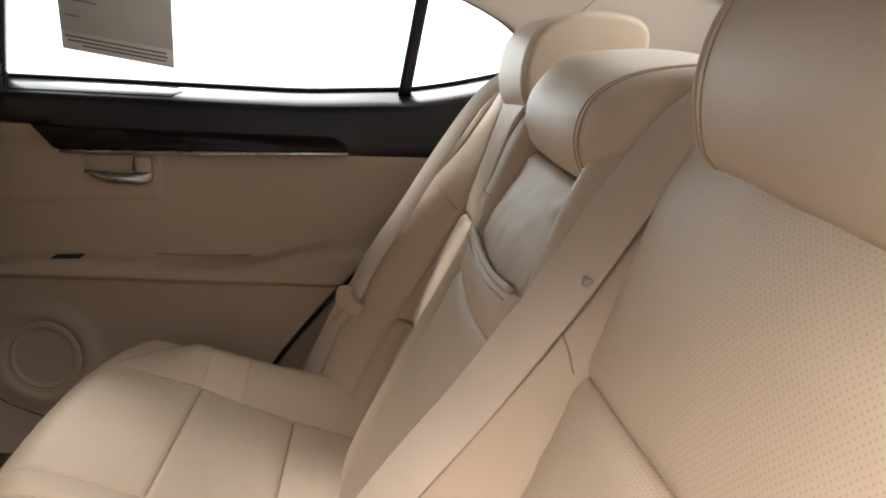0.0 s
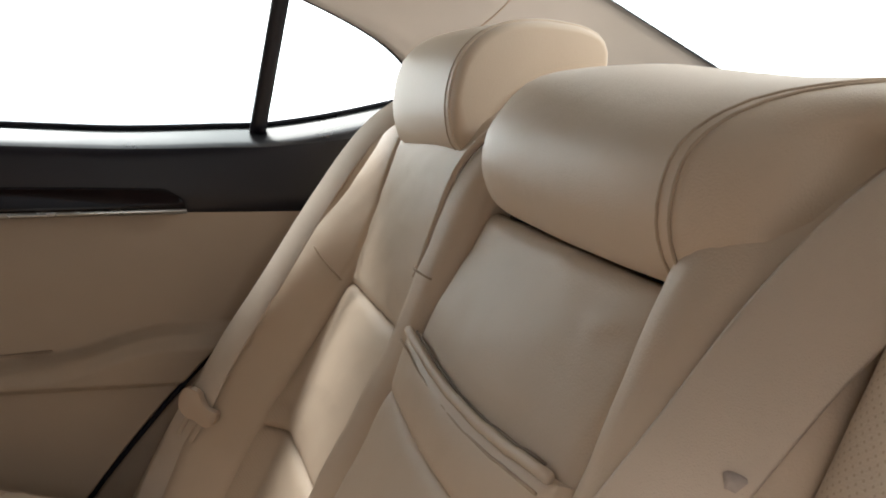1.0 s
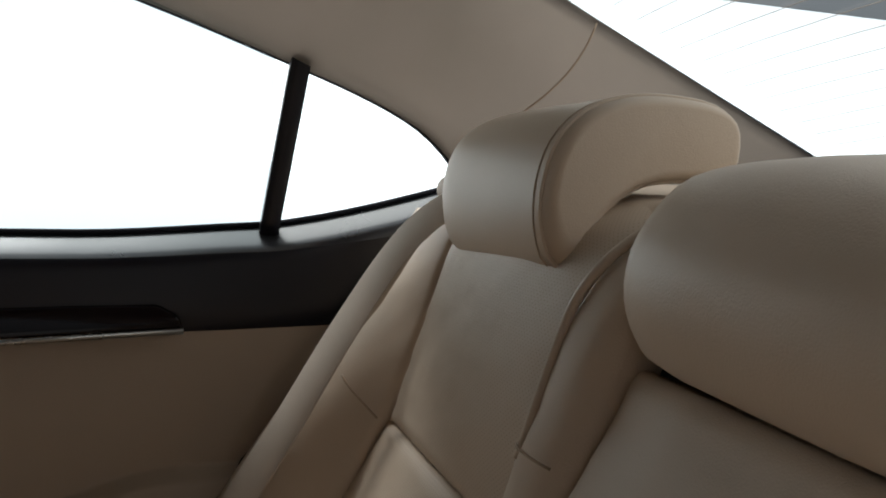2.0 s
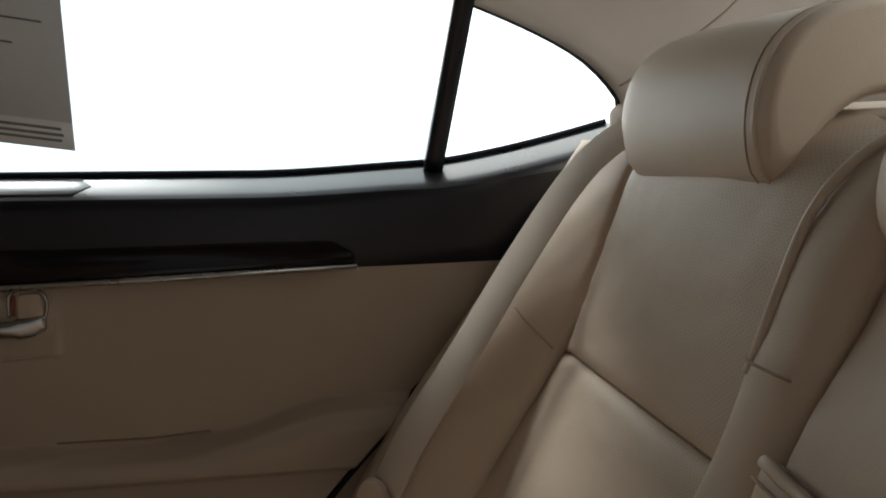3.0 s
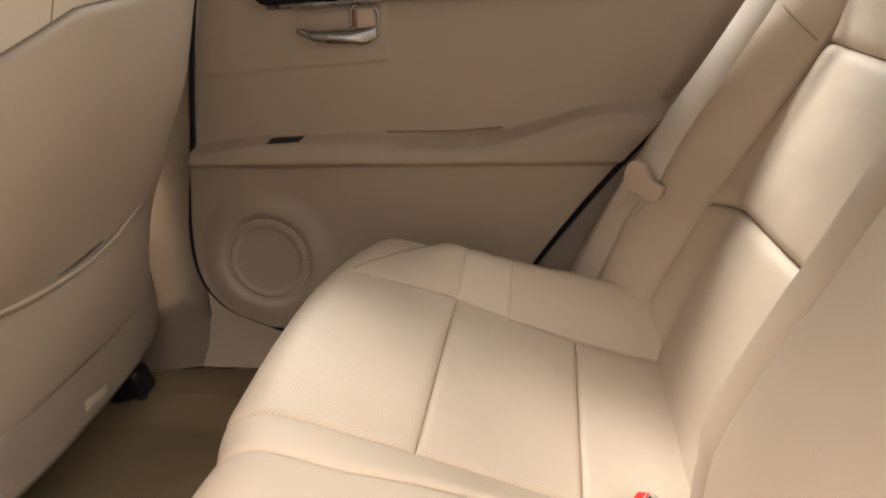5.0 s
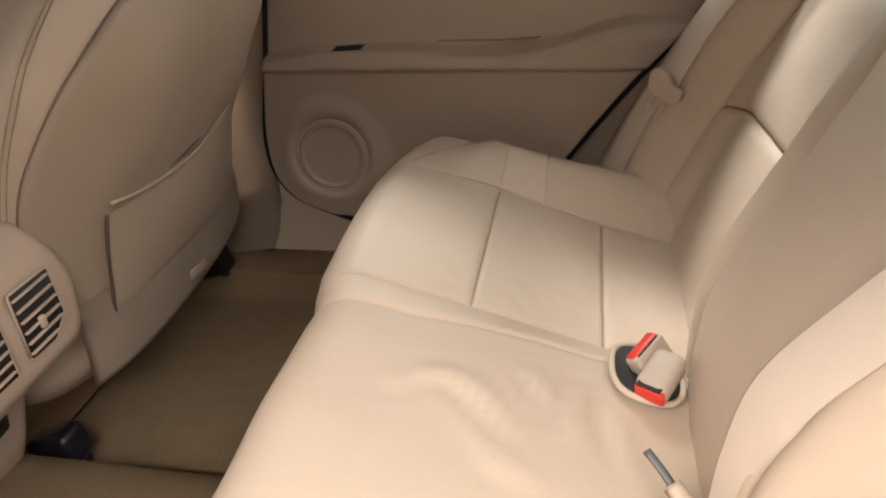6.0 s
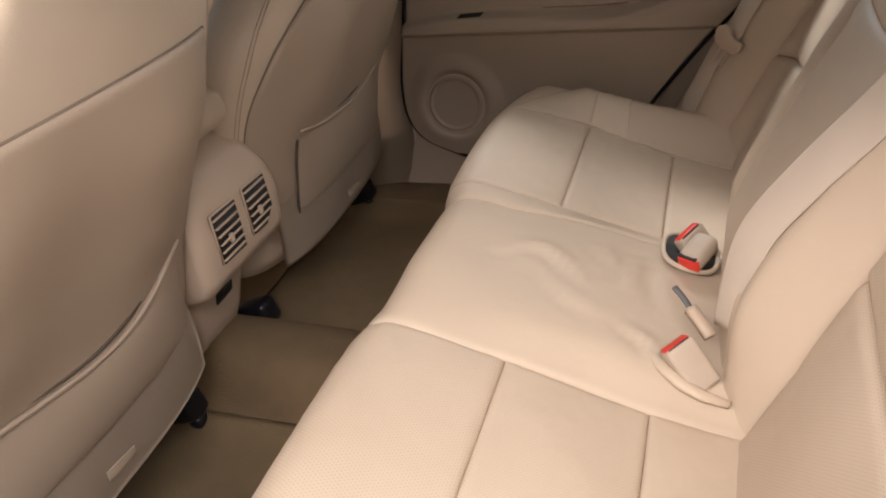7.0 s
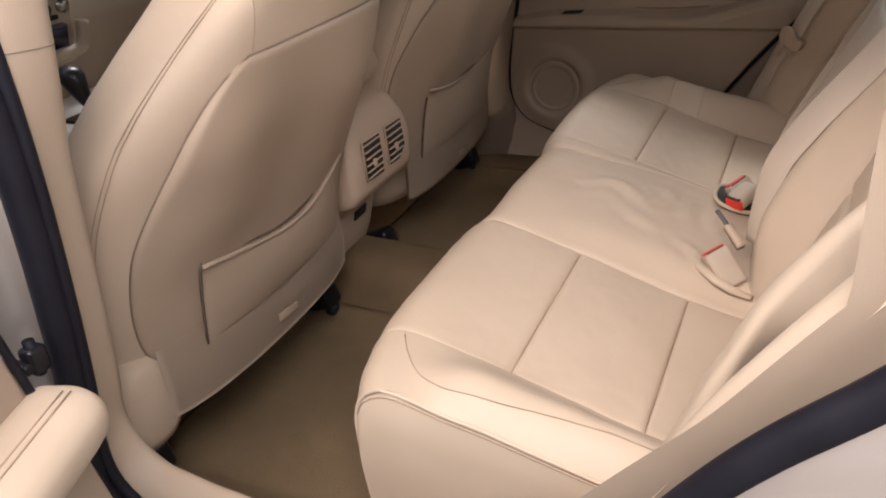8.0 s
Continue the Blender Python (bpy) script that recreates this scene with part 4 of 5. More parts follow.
def rest_creases(a, b):
    """Slight pebbling, with a drawn fold at the armrest's upper near corner."""
    k, c = (a + 0.078) / 0.022, (b - L_CORNER) / 0.011 + (a + 0.078) / 0.030
    return CREASE(a, b) + 0.0030 * math.exp(-c * c - k * k)


rest = part("fold_down_armrest", pad(rest_base, [(-0.110, lift_of(0.690)), (0.130, lift_of(0.690)), (0.130, lift_of(0.807)), (-0.110, lift_of(0.806))], 0.008, 0.012, 0.010, 48, 40, rough=rest_creases), HIDE, bench, "folded armrest with a leather pouch")


L_660, L_715 = lift_of(0.660), lift_of(0.715)


def pouch_base(y, s):
    p, n = back_base(y, s)
    return p + n * (0.005 + 0.006 * step(L_660, L_715, s)), n


part("pouch", pad(pouch_base, [(-0.110, lift_of(0.676)), (0.130, lift_of(0.672)), (0.130, lift_of(0.714)), (-0.110, lift_of(0.718))], 0.006, 0.010, 0.004, 36, 20, bow=lambda u, v: (0.0, -0.012 * math.sin(math.pi * u)), rough=CREASE), HIDE, rest)
part("lower_panel", pad(pouch_base, [(-0.110, L_BOT), (0.130, L_BOT), (0.130, lift_of(0.672)), (-0.110, lift_of(0.676))], 0.008, 0.010, 0.004, 36, 60, bow=lambda u, v: (0.0, -0.012 * v * math.sin(math.pi * u)), rough=CREASE), HIDE, rest)


def pouch_edge(k, off, dz=0.0):
    y = mix(0.126, -0.106, k)
    p, n = pouch_base(y, lift_of(mix(0.714, 0.718, k) + dz) - 0.012 * math.sin(math.pi * k))
    return p + n * off


part("pouch_rim", tube([pouch_edge(k / 24, 0.000, 0.001) for k in range(25)], 0.0034, 8), HIDE, rest)
# Thin brown line that paints shade behind the pouch's rim.
part("pouch_gap_shade", tube([pouch_edge(0.03 + 0.92 * k / 24, -0.0035, 0.0040) for k in range(25)], 0.0009, 6), JOINT_SHADE, rest)
part("stitch", tube([pouch_edge(k / 24, 0.0030, -0.007) for k in range(25)], 0.0009, 6), THREAD, rest)

# middle roll on top
roll_outline = rounded([(0.452, 0.806), (0.425, 0.808), (0.410, 0.838), (0.416, 0.872), (0.450, 0.897), (0.52, 0.906), (0.60, 0.898), (0.62, 0.880), (0.55, 0.872), (0.50, 0.862)], 0.03, 4)


def roll_ring(y, shrink):
    cx, cz = 0.50, 0.875
    return [Vector((cx + (a - cx) * (1 - shrink), y - step(-0.05, -0.10, y) * (0.014 + 0.036 * step(0.415, 0.49, a)), cz + (b - cz) * (1 - shrink * (0.4 if b < cz and y > 0 else 1.0)) + 0.009 * step(-0.06, 0.06, y) * step(0.87, 0.90, b))) for a, b in roll_outline]


rings = [roll_ring(y, s) for y, s in ((0.150, 0.75), (0.1495, 0.58), (0.147, 0.42), (0.141, 0.26), (0.131, 0.13), (0.116, 0.05), (0.09, 0.0), (0.05, -0.02), (0.0, -0.025), (-0.06, -0.02), (-0.10, 0.0), (-0.112, 0.03), (-0.124, 0.10), (-0.136, 0.22), (-0.145, 0.38), (-0.150, 0.58), (-0.152, 0.8))]
mid = part("middle_head_roll", loft(rings), HIDE, bench, "stitched leather headrest roll of the middle seat")
for yy, sh in ((-0.096, -0.004), (-0.104, 0.004)):
    ring = roll_ring(yy, sh)
    part("stitch", tube(ring[4:] + ring[:1], 0.0009, 6), THREAD, mid)


# outer head restraints: padded arches bent over the bench's top
def head_restraint(side, shift=(0.0, 0.0)):
    prof = chain([(0.465, 0, 0.838), (0.452, 0, 0.833), (0.440, 0, 0.846), (0.435, 0, 0.884), (0.444, 0, 0.920), (0.466, 0, 0.943), (0.500, 0, 0.954), (0.545, 0, 0.954), (0.570, 0, 0.948), (0.581, 0, 0.937),
                  (0.583, 0, 0.918), (0.578, 0, 0.902), (0.563, 0, 0.898), (0.540, 0, 0.898), (0.514, 0, 0.895), (0.496, 0, 0.887), (0.483, 0, 0.872), (0.473, 0, 0.852), (0.465, 0, 0.838)])
    base = [prof(k / 48) for k in range(48)]
    way = -math.copysign(1, sum(p.x * q.z - q.x * p.z for p, q in zip(base, base[1:] + base[:1])))

    def ring(y, shrink):
        k, most = (max(0.0, 1 - (y - 0.243) / 0.024), 0.015) if y < 0.36 else (max(0.0, 1 - (0.479 - y) / 0.040), 0.024)
        round_off = most * (1 - math.sqrt(max(0.0, 1 - k * k)))
        out = []
        for i, p in enumerate(base):
            d = (base[(i + 1) % len(base)] - base[i - 1]).normalized()
            out.append(Vector((p.x + d.z * way * shrink * 0.0085, side * y + shift[0], p.z - d.x * way * shrink * 0.0085 + shift[1] + (round_off + 0.003 - 0.008 * step(0.26, 0.44, y)) * step(0.895, 0.85, p.z))))
        return out
    span = [(0.2431, 1.0), (0.2435, 0.75), (0.246, 0.42), (0.251, 0.17), (0.259, 0.03), (0.268, 0.0), (0.285, -0.03), (0.31, -0.05), (0.365, -0.08), (0.42, -0.05), (0.437, 0.0), (0.450, 0.10), (0.462, 0.30), (0.472, 0.65), (0.477, 1.15), (0.4785, 1.6)]
    head = part("head_restraint", loft([ring(y, s) for y, s in span]), HIDE, bench, "arched leather head restraint")
    for y, s, r in ((0.2555, 0.08, 0.0018), (0.2650, 0.005, 0.0008)):
        part("piping" if r > 0.001 else "stitch", tube(ring(y, s) + ring(y, s)[:1], r, 6), HIDE if r > 0.001 else THREAD, head)
    for yy in (0.31, 0.42):
        part("post", tube([(0.50, side * yy, 0.86), (0.515, side * yy, 0.91)], 0.006, 8), CHROME, head)


head_restraint(1)
head_restraint(-1, (-0.010, 0.010))
part("shoulder", pad(surface_at(lambda s, y: Vector((mix(0.49, 0.640, s), y, 0.883 + 0.003 * s + 0.010 * step(0.55, 1.0, s)))), [(0, -0.50), (1, -0.50), (1, 0.50), (0, 0.50)], 0.004, 0.02, 0.01, 20, 60), HIDE, bench)

# upholstered side wings between bench and doorway
for side in (1, -1):
    wing = thing("side_wing", "padded cream leather side wing beside the backrest", "seat wing", "side wings")
    WING = track([(0.26, 0.115, 0.21), (0.34, 0.150, 0.24), (0.45, 0.205, 0.29), (0.55, 0.262, 0.33), (0.65, 0.33, 0.38), (0.75, 0.40, 0.43), (0.86, 0.47, 0.50)])

    def wing_point(a, z, side=side):
        xf, xb = WING(z)
        return Vector((mix(xf, xb + 0.12, a), side * (0.618 + 0.060 * (1 - math.cos(min(1.0, a * 1.6) * 1.57)) * 0.2 + 0.075 * (1 - a) ** 3 * 0.5), z))

    def wing_base(a, z, side=side):
        p, n = surface_at(wing_point)(a, z)
        return p, n if n.y * side < 0 else -n
    part("wing_pad", pad(wing_base, [(-0.02, 0.26), (0.98, 0.26), (0.98, 0.86), (-0.02, 0.86)], 0.012, 0.016, 0.012, 24, 50, rough=CREASE), HIDE, wing)
    part("piping", tube([wing_base(0.10, mix(0.34, 0.85, k / 24))[0] + wing_base(0.10, mix(0.34, 0.85, k / 24))[1] * 0.006 for k in range(25)], 0.0018, 6), THREAD, wing)

# ---------------------------------------------------------------- belts and buckles
def belt_across(a, b):
    return lambda k: Vector(a).lerp(Vector(b), k)


far_belt = thing("seat_belt", "beige seat belt with plastic guide hanging down the backrest", "seat belt", "seat belts")
far_line = chain([(0.5142, 0.5014, 0.885), (0.4692, 0.5064, 0.874), (0.4232, 0.5164, 0.837), (0.3692, 0.5324, 0.752), (0.3122, 0.5474, 0.647), (0.2632, 0.5584, 0.561), (0.2352, 0.5674, 0.498)])
part("webbing", strap(far_line, belt_across((-0.85, -0.27, 0.45), (-0.78, -0.54, 0.15)), 0.0425, 0.0016, 50), WEB, far_belt)
low_line = chain([(0.236, 0.570, 0.498), (0.215, 0.585, 0.46), (0.19, 0.600, 0.40), (0.17, 0.605, 0.35), (0.15, 0.605, 0.27)])
part("webbing", strap(low_line, belt_across((-0.72, -0.68, 0.10), (-0.6, -0.75, 0.2)), 0.04, 0.0016, 16), WEB, far_belt)
guide_c = Vector((0.231, 0.556, 0.490))
along = (Vector((0.236, 0.566, 0.498)) - Vector((0.268, 0.560, 0.560))).normalized()
cross = (Vector((0.72, -0.45, -0.38)) - along * Vector((0.72, -0.45, -0.38)).dot(along)).normalized()
face = along.cross(cross).normalized()
guide_outline = rounded([(-0.036, 0.020), (-0.012, 0.024), (0.0, 0.012), (0.018, 0.008), (0.034, 0.012), (0.038, -0.008), (0.026, -0.020), (0.004, -0.018), (-0.008, -0.022), (-0.030, -0.016), (-0.040, 0.004)], 0.012, 4)
part("belt_guide", prism(guide_outline, lambda a, b, c: guide_c + cross * a * 0.74 - along * b * 0.80 + face * (c - 0.006), 0.013, 0.0045, 3), PLASTIC, far_belt, "rounded beige plastic belt guide")
for k in (-0.008, 0.010):
    part("tongue_prong", prism([(k - 0.0035, -0.014), (k + 0.0035, -0.014), (k + 0.003, -0.045), (k - 0.003, -0.045)], lambda a, b, c: guide_c + cross * a - along * b + face * (c - 0.002), 0.002, 0.0006), GREYP, far_belt)

part("belt_outlet", block((0.075, 0.050, 0.036), (0.500, 0.545, 0.886), 0.014, (0, -18, 12), 4), PLASTIC, far_belt, "rounded beige belt outlet on the shelf")
mid_belt = thing("seat_belt", "beige middle seat belt lying across the backrest", "seat belt", "seat belts")
mid_line = chain([(0.507, -0.270, 0.908), (0.486, -0.242, 0.893), (0.456, -0.203, 0.857), (0.4345, -0.1790, 0.813), (0.4052, -0.1608, 0.75), (0.3442, -0.1398, 0.645), (0.2912, -0.1248, 0.564), (0.2532, -0.1088, 0.49), (0.2412, -0.1028, 0.42), (0.2372, -0.1008, 0.36)])
part("webbing", strap(mid_line, belt_across((-0.76, -0.60, 0.30), (-0.66, -0.72, 0.20)), 0.0435, 0.0016, 60), WEB, mid_belt)
part("tongue_body", ribbon(chain([(0.218, -0.110, 0.359), (0.207, -0.097, 0.368), (0.195, -0.083, 0.377)]), lambda k: Vector((0.75, 0.62, 0.1)), 0.013, 0.011, 8), PLASTIC, mid_belt)
part("tongue_plate", ribbon(chain([(0.196, -0.084, 0.376), (0.187, -0.073, 0.383), (0.176, -0.061, 0.390)]), lambda k: Vector((0.75, 0.62, 0.1)), 0.0068, 0.0030, 8), STEEL, mid_belt, "steel belt tongue")
part("stain", prism([((0.0042 + 0.0012 * math.sin(3 * k)) * math.cos(k), (0.0046 + 0.0012 * math.cos(2 * k)) * math.sin(k)) for k in (2 * math.pi * q / 18 for q in range(18))], lambda a, b, c: Vector((0.4145, -0.1745, 0.752)) + Vector((0.55, -0.75, -0.10)) * a + Vector((0.43, 0.12, 0.9)) * b + Vector((-0.76, -0.60, 0.30)) * (0.0012 + c), 0.0004), STAIN, mid_belt, "small grey stain on the webbing")


def buckle(face, width, out, size, soft):
    """A buckle by the middle of its button end, the way of its width and the way that its end looks."""
    ob = thing("belt_buckle", "beige plastic belt buckle with a red release button", "belt buckle", "belt buckles")
    along, wide, thick = size
    part("housing", block(size, (along / 2, 0, 0), soft, (0, 0, 0), 4), GREYP, ob)
    part("release_button", block((0.010, wide * 0.88, thick * 0.66), (0.0035, 0, -thick * 0.06), 0.0025), RED, ob, "red release button")
    part("slot", block((0.006, wide * 0.74, thick * 0.08), (0.0022, 0, thick * 0.36), 0.0006), DARK, ob)
    part("seam_line", block((along * 0.7, wide + 0.0006, 0.0008), (along * 0.5, 0, -thick * 0.12), 0.0002), JOINT_SHADE, ob)
    y = Vector(width).normalized()
    x = -Vector(out)
    x = (x - y * x.dot(y)).normalized()
    z = x.cross(y)
    if z.z < 0:
        y, z = -y, -z
    ob.matrix_world = Matrix.Translation(face) @ Matrix((x, y, z)).transposed().to_4x4()


well = thing("buckle_well", "moulded recess in the cushion holding two buckles", "buckle well")
oval = [(0.036 * math.copysign(abs(math.cos(k)) ** 0.75, math.cos(k)), 0.046 * math.copysign(abs(math.sin(k)) ** 0.75, math.sin(k))) for k in (2 * math.pi * q / 28 for q in range(28))]
well_z = lambda a, b: 0.3300 - a * 0.26 - 0.0025 * step(0.02, 0.04, b)
part("rim", tube([(0.190 + a, 0.112 + b, well_z(a, b) + 0.003) for a, b in oval + oval[:1]], 0.0036, 8), HIDE, well)
# Flat near-black disc that paints the shade of the well's depth.
part("recess_shade", prism([(a * 0.95, b * 0.95) for a, b in oval], lambda a, b, c: Vector((0.190 + a, 0.112 + b, well_z(a, b) + 0.002 + c)), 0.002), DARK, well)
buckle((0.184, 0.122, 0.359), (0.024, 0.032, 0.012), (-0.50, 0.10, 0.80), (0.050, 0.045, 0.021), 0.005)
buckle((0.188, 0.062, 0.345), (0.60, -0.35, 0.0), (-0.45, -0.75, -0.25), (0.052, 0.034, 0.027), 0.010)
buckle((0.181, -0.124, 0.356), (0.022, 0.020, 0.010), (-0.70, 0.11, 0.70), (0.060, 0.038, 0.026), 0.005)

rings = []
for k, (x, y, z) in enumerate([(0.146, -0.086, 0.330), (0.155, -0.114, 0.3335), (0.170, -0.137, 0.332), (0.190, -0.153, 0.326), (0.214, -0.160, 0.317), (0.242, -0.158, 0.306)]):
    w = (0.002, 0.006, 0.009, 0.010, 0.009, 0.006)[k]
    out = Vector((-0.85, -0.5, 0)) if k < 3 else Vector((-0.35, -0.94, 0))
    rings.append([Vector((x, y, z)) + out.normalized() * w * 0.9 * math.cos(a) + Vector((0, 0, 0.60 * w * math.sin(a) - 0.0015)) for a in (2 * math.pi * q / 12 for q in range(12))])
part("buckle_fold", loft(rings), HIDE, bench, "leather fold round the buckle")

# ---------------------------------------------------------------- front seats
def front_seat(yc, group, wide_out, crown, shift, LEFT, RIM_Z, broad):
    """A front seat; wide_out broadens one shoulder, crown lifts the back panel's top, shift moves the pocket."""
    seat = thing("front_seat", "cream leather front seat with a map pocket on its back", "car seat", group, at=(0, yc, 0))
    REAR_X = track([(0.24, -0.470), (0.31, -0.460), (0.38, -0.449), (0.455, -0.433), (0.55, -0.398), (0.65, -0.350), (0.75, -0.316), (0.83, -0.296), (0.88, -0.292)])
    HALF = track([(0.24, 0.272), (0.31, 0.286), (0.40, 0.298), (0.50, 0.303), (0.60, 0.305 + 0.3 * wide_out), (0.668, 0.288 + 0.6 * wide_out), (0.743, 0.212 + wide_out), (0.795, 0.140 + 1.3 * wide_out), (0.84, 0.080 + 1.5 * wide_out), (0.88, 0.05 + wide_out)])

    WIDE = track([(0.24, 0.272), (0.31, 0.286), (0.40, 0.298), (0.50, 0.303), (0.60, 0.306), (0.70, 0.314), (0.755, 0.310), (0.795, 0.275), (0.83, 0.21), (0.86, 0.14), (0.88, 0.09)])

    def half(y, z):
        return WIDE(z)[0] + broad * step(0.48, 0.62, z) * step(0.84, 0.78, z) if y > 0 else HALF(z)[0]

    def ring(z, n=56):
        x = REAR_X(z)[0]
        d = 0.085
        out = []
        for q in range(n):
            k = 2 * math.pi * q / n
            c, s = math.cos(k), math.sin(k)
            w = half(s, z)
            out.append(Vector((x - d + d * math.copysign(abs(c) ** 0.72, c), w * math.copysign(abs(s) ** 0.70, s), z)))
        return out
    zs = [0.245, 0.27, 0.31, 0.36, 0.42, 0.48, 0.54, 0.60, 0.65, 0.70, 0.74, 0.78, 0.81, 0.84, 0.86, 0.875, 0.883]
    part("backrest", loft([ring(z) for z in zs]), HIDE, seat)

    def rear_point(y, z):
        w = half(y, z)
        f = min(1.0, abs(y) / w)
        return Vector((REAR_X(z)[0] - 0.085 * (1 - max(0.0, 1 - f ** 2.857) ** 0.36), y, z))

    def rear_base(y, z):
        p, n = surface_at(rear_point, 0.003)(y, z)
        return p, n if n.x > 0 else -n

    RIGHT = track([(0.325, 0.210), (0.345, 0.235), (0.40, 0.255), (0.50, 0.268), (0.60, 0.275), (0.70, 0.272)])

    def panel_base(y, z):
        p, n = rear_base(y, z)
        return p + n * 0.006, n

    def bow(u, v):
        z = mix(0.325, 0.700, v)
        return mix(LEFT(z)[0], RIGHT(z)[0], u), 0.012 * u * v + crown * v * min(1.0, u / 0.3) if yc > 0 else crown * v
    def sculpt(y, z):
        return 0.008 * (1 - math.cos((y - 0.03) * 21)) * step(0.30, 0.22, abs(y - 0.03)) * step(0.40, 0.54, z) * step(0.725, 0.60, z)
    part("back_panel", pad(panel_base, [(0, 0.325), (0, 0.325), (0, 0.700), (0, 0.700)], 0.004, 0.010, 0.006, 44, 44, bow=bow, rough=sculpt), VINYL, seat, "hard beige back panel")
    rim = [(0.0, k / 24) for k in range(25)] + [(k / 24, 1.0) for k in range(1, 25)] + [(1.0, 1 - k / 24) for k in range(1, 25)] + [(1 - k / 24, 0.0) for k in range(1, 25)]
    edge = []
    for u, v in rim:
        dy, dz = bow(u, v)
        p, n = rear_base(dy, mix(0.325, 0.700, v) + dz)
        edge.append(p + n * 0.001)
    part("panel_groove", tube(edge, 0.0014, 6), JOINT_SHADE, seat)
    line = [rear_base(mix(-0.075, -0.058, k / 12), 0.721 + 0.151 * k / 12) for k in range(13)]
    part("back_seam", tube([p + n * 0.0006 for p, n in line], 0.0007, 6), THREAD, seat)
    for y in (-0.955, -0.940, 0.955, 0.940):
        part("side_seam", tube([rear_base(y * half(y, z), z)[0] + rear_base(y * half(y, z), z)[1] * 0.0006 for z in (0.40 + 0.024 * q for q in range(18))], 0.0008, 6), THREAD, seat)

    # map pocket: low on the outer end of its opening, sweeping up on the other
    def pocket_base(y, z):
        p, n = rear_base(y, z)
        return p + n * 0.013, n

    def pocket_bow(u, v):
        return 0.0, v * (RIM_Z(u)[0] - 0.462)
    part("map_pocket", pad(pocket_base, [(shift - 0.150, 0.318), (0.215, 0.318), (0.205, 0.462), (shift - 0.150, 0.462)], 0.010, 0.008, 0.003, 40, 26, bow=pocket_bow), VINYL, seat, "stiff beige map pocket")
    rim = [pocket_base(mix(shift - 0.150, 0.205, k / 24), 0.462 + pocket_bow(k / 24, 1.0)[1]) for k in range(25)]
    part("pocket_rim", tube([p + n * 0.003 for p, n in rim], 0.0035, 8), VINYL, seat)
    # A brown bar along the rim paints the shade inside the pocket's mouth.
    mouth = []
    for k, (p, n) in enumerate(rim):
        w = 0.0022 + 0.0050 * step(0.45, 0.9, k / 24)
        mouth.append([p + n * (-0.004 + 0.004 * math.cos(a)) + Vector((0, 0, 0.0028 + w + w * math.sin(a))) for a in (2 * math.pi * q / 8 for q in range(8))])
    part("pocket_mouth_shade", loft(mouth), SHADE, seat)
    # Brown strip painting the shade at the pocket's side gap.
    part("pocket_side_shade", ribbon(chain([pocket_base(shift - 0.153, z)[0] + pocket_base(shift - 0.153, z)[1] * 0.001 for z in (0.325, 0.37, 0.42, 0.463)]), lambda k: Vector((0, 1, 0)), 0.0026, 0.004, 10), SHADE, seat)

    # skirt, seat base and rails
    def skirt(u, v):
        y = mix(-0.232, 0.232, u)
        z = mix(0.365, 0.232 + 0.012 * (2 * u - 1) ** 2 + (0.016 * u if yc > 0 else 0.0), v)
        return Vector((mix(-0.448, -0.450, v ** 1.3) - 0.018 * abs(2 * u - 1) ** 4 + 0.004 * math.sin(3.1 * v), y, z))
    part("rear_skirt", solid(grid(skirt, 40, 16), 0.006), HIDE, seat)
    rings = []
    for k in range(13):
        x = mix(-0.452, -0.98, k / 12)
        g = 1 - 0.45 * (1 - step(0, 0.12, k / 12))
        rings.append([Vector((x - 0.05, 0.205 * (0.90 + 0.10 * g) * math.copysign(abs(math.cos(a)) ** 0.4, math.cos(a)), 0.320 + 0.035 * step(0, 1, k / 12) + 0.080 * g * math.copysign(abs(math.sin(a)) ** 0.5, math.sin(a)))) for a in (2 * math.pi * q / 36 for q in range(36))])
    part("seat_base", loft(rings), HIDE, seat)
    for side in (-1,) if yc < 0 else ():
        rings = []
        wide, tall, yb, back = 0.056, 0.080, 0.256, -0.466
        for k in range(15):
            x = mix(back, -0.98, (k / 14) ** 1.6)
            g = math.sqrt(1 - (1 - min(1.0, k / 5)) ** 2) * 0.35 + 0.65
            rings.append([Vector((x, side * (yb + wide * g * math.copysign(abs(math.cos(a)) ** 0.7, math.cos(a))), 0.286 + tall * g * math.copysign(abs(math.sin(a)) ** 0.7, math.sin(a)))) for a in (2 * math.pi * q / 28 for q in range(28))])
        part("base_bolster", loft(rings), HIDE, seat)
    part("tag", block((0.002, 0.050, 0.014), (-0.4435, 0.02, 0.268), 0.0008, (-6, 0, 0)), VINYL, seat, "small stitched tag on the skirt")
    for yy in (-0.238, 0.238):
        part("rail", block((0.50, 0.035, 0.03), (-0.87, yy, 0.150), 0.004), BLACK, seat)
        foot = part("rail_foot", block((0.070, 0.046, 0.050), (-0.545, yy, 0.148), 0.012, (0, -18, 0)), BLACK, seat, "black seat rail foot")
        part("bolt_cover", block((0.026, 0.030, 0.024), (-0.522, yy, 0.122), 0.010), BLACK, foot)
    return seat


front_seat(-0.36, "front seats", -0.042, 0.018, 0.0,
           track([(0.325, -0.205), (0.345, -0.232), (0.39, -0.246), (0.47, -0.248), (0.52, -0.240), (0.62, -0.191), (0.661, -0.155), (0.69, -0.111), (0.70, -0.082)]),
           track([(0.0, 0.455), (0.16, 0.443), (0.44, 0.423), (0.6, 0.419), (0.75, 0.427), (0.9, 0.452), (1.0, 0.476)]), 0.018)
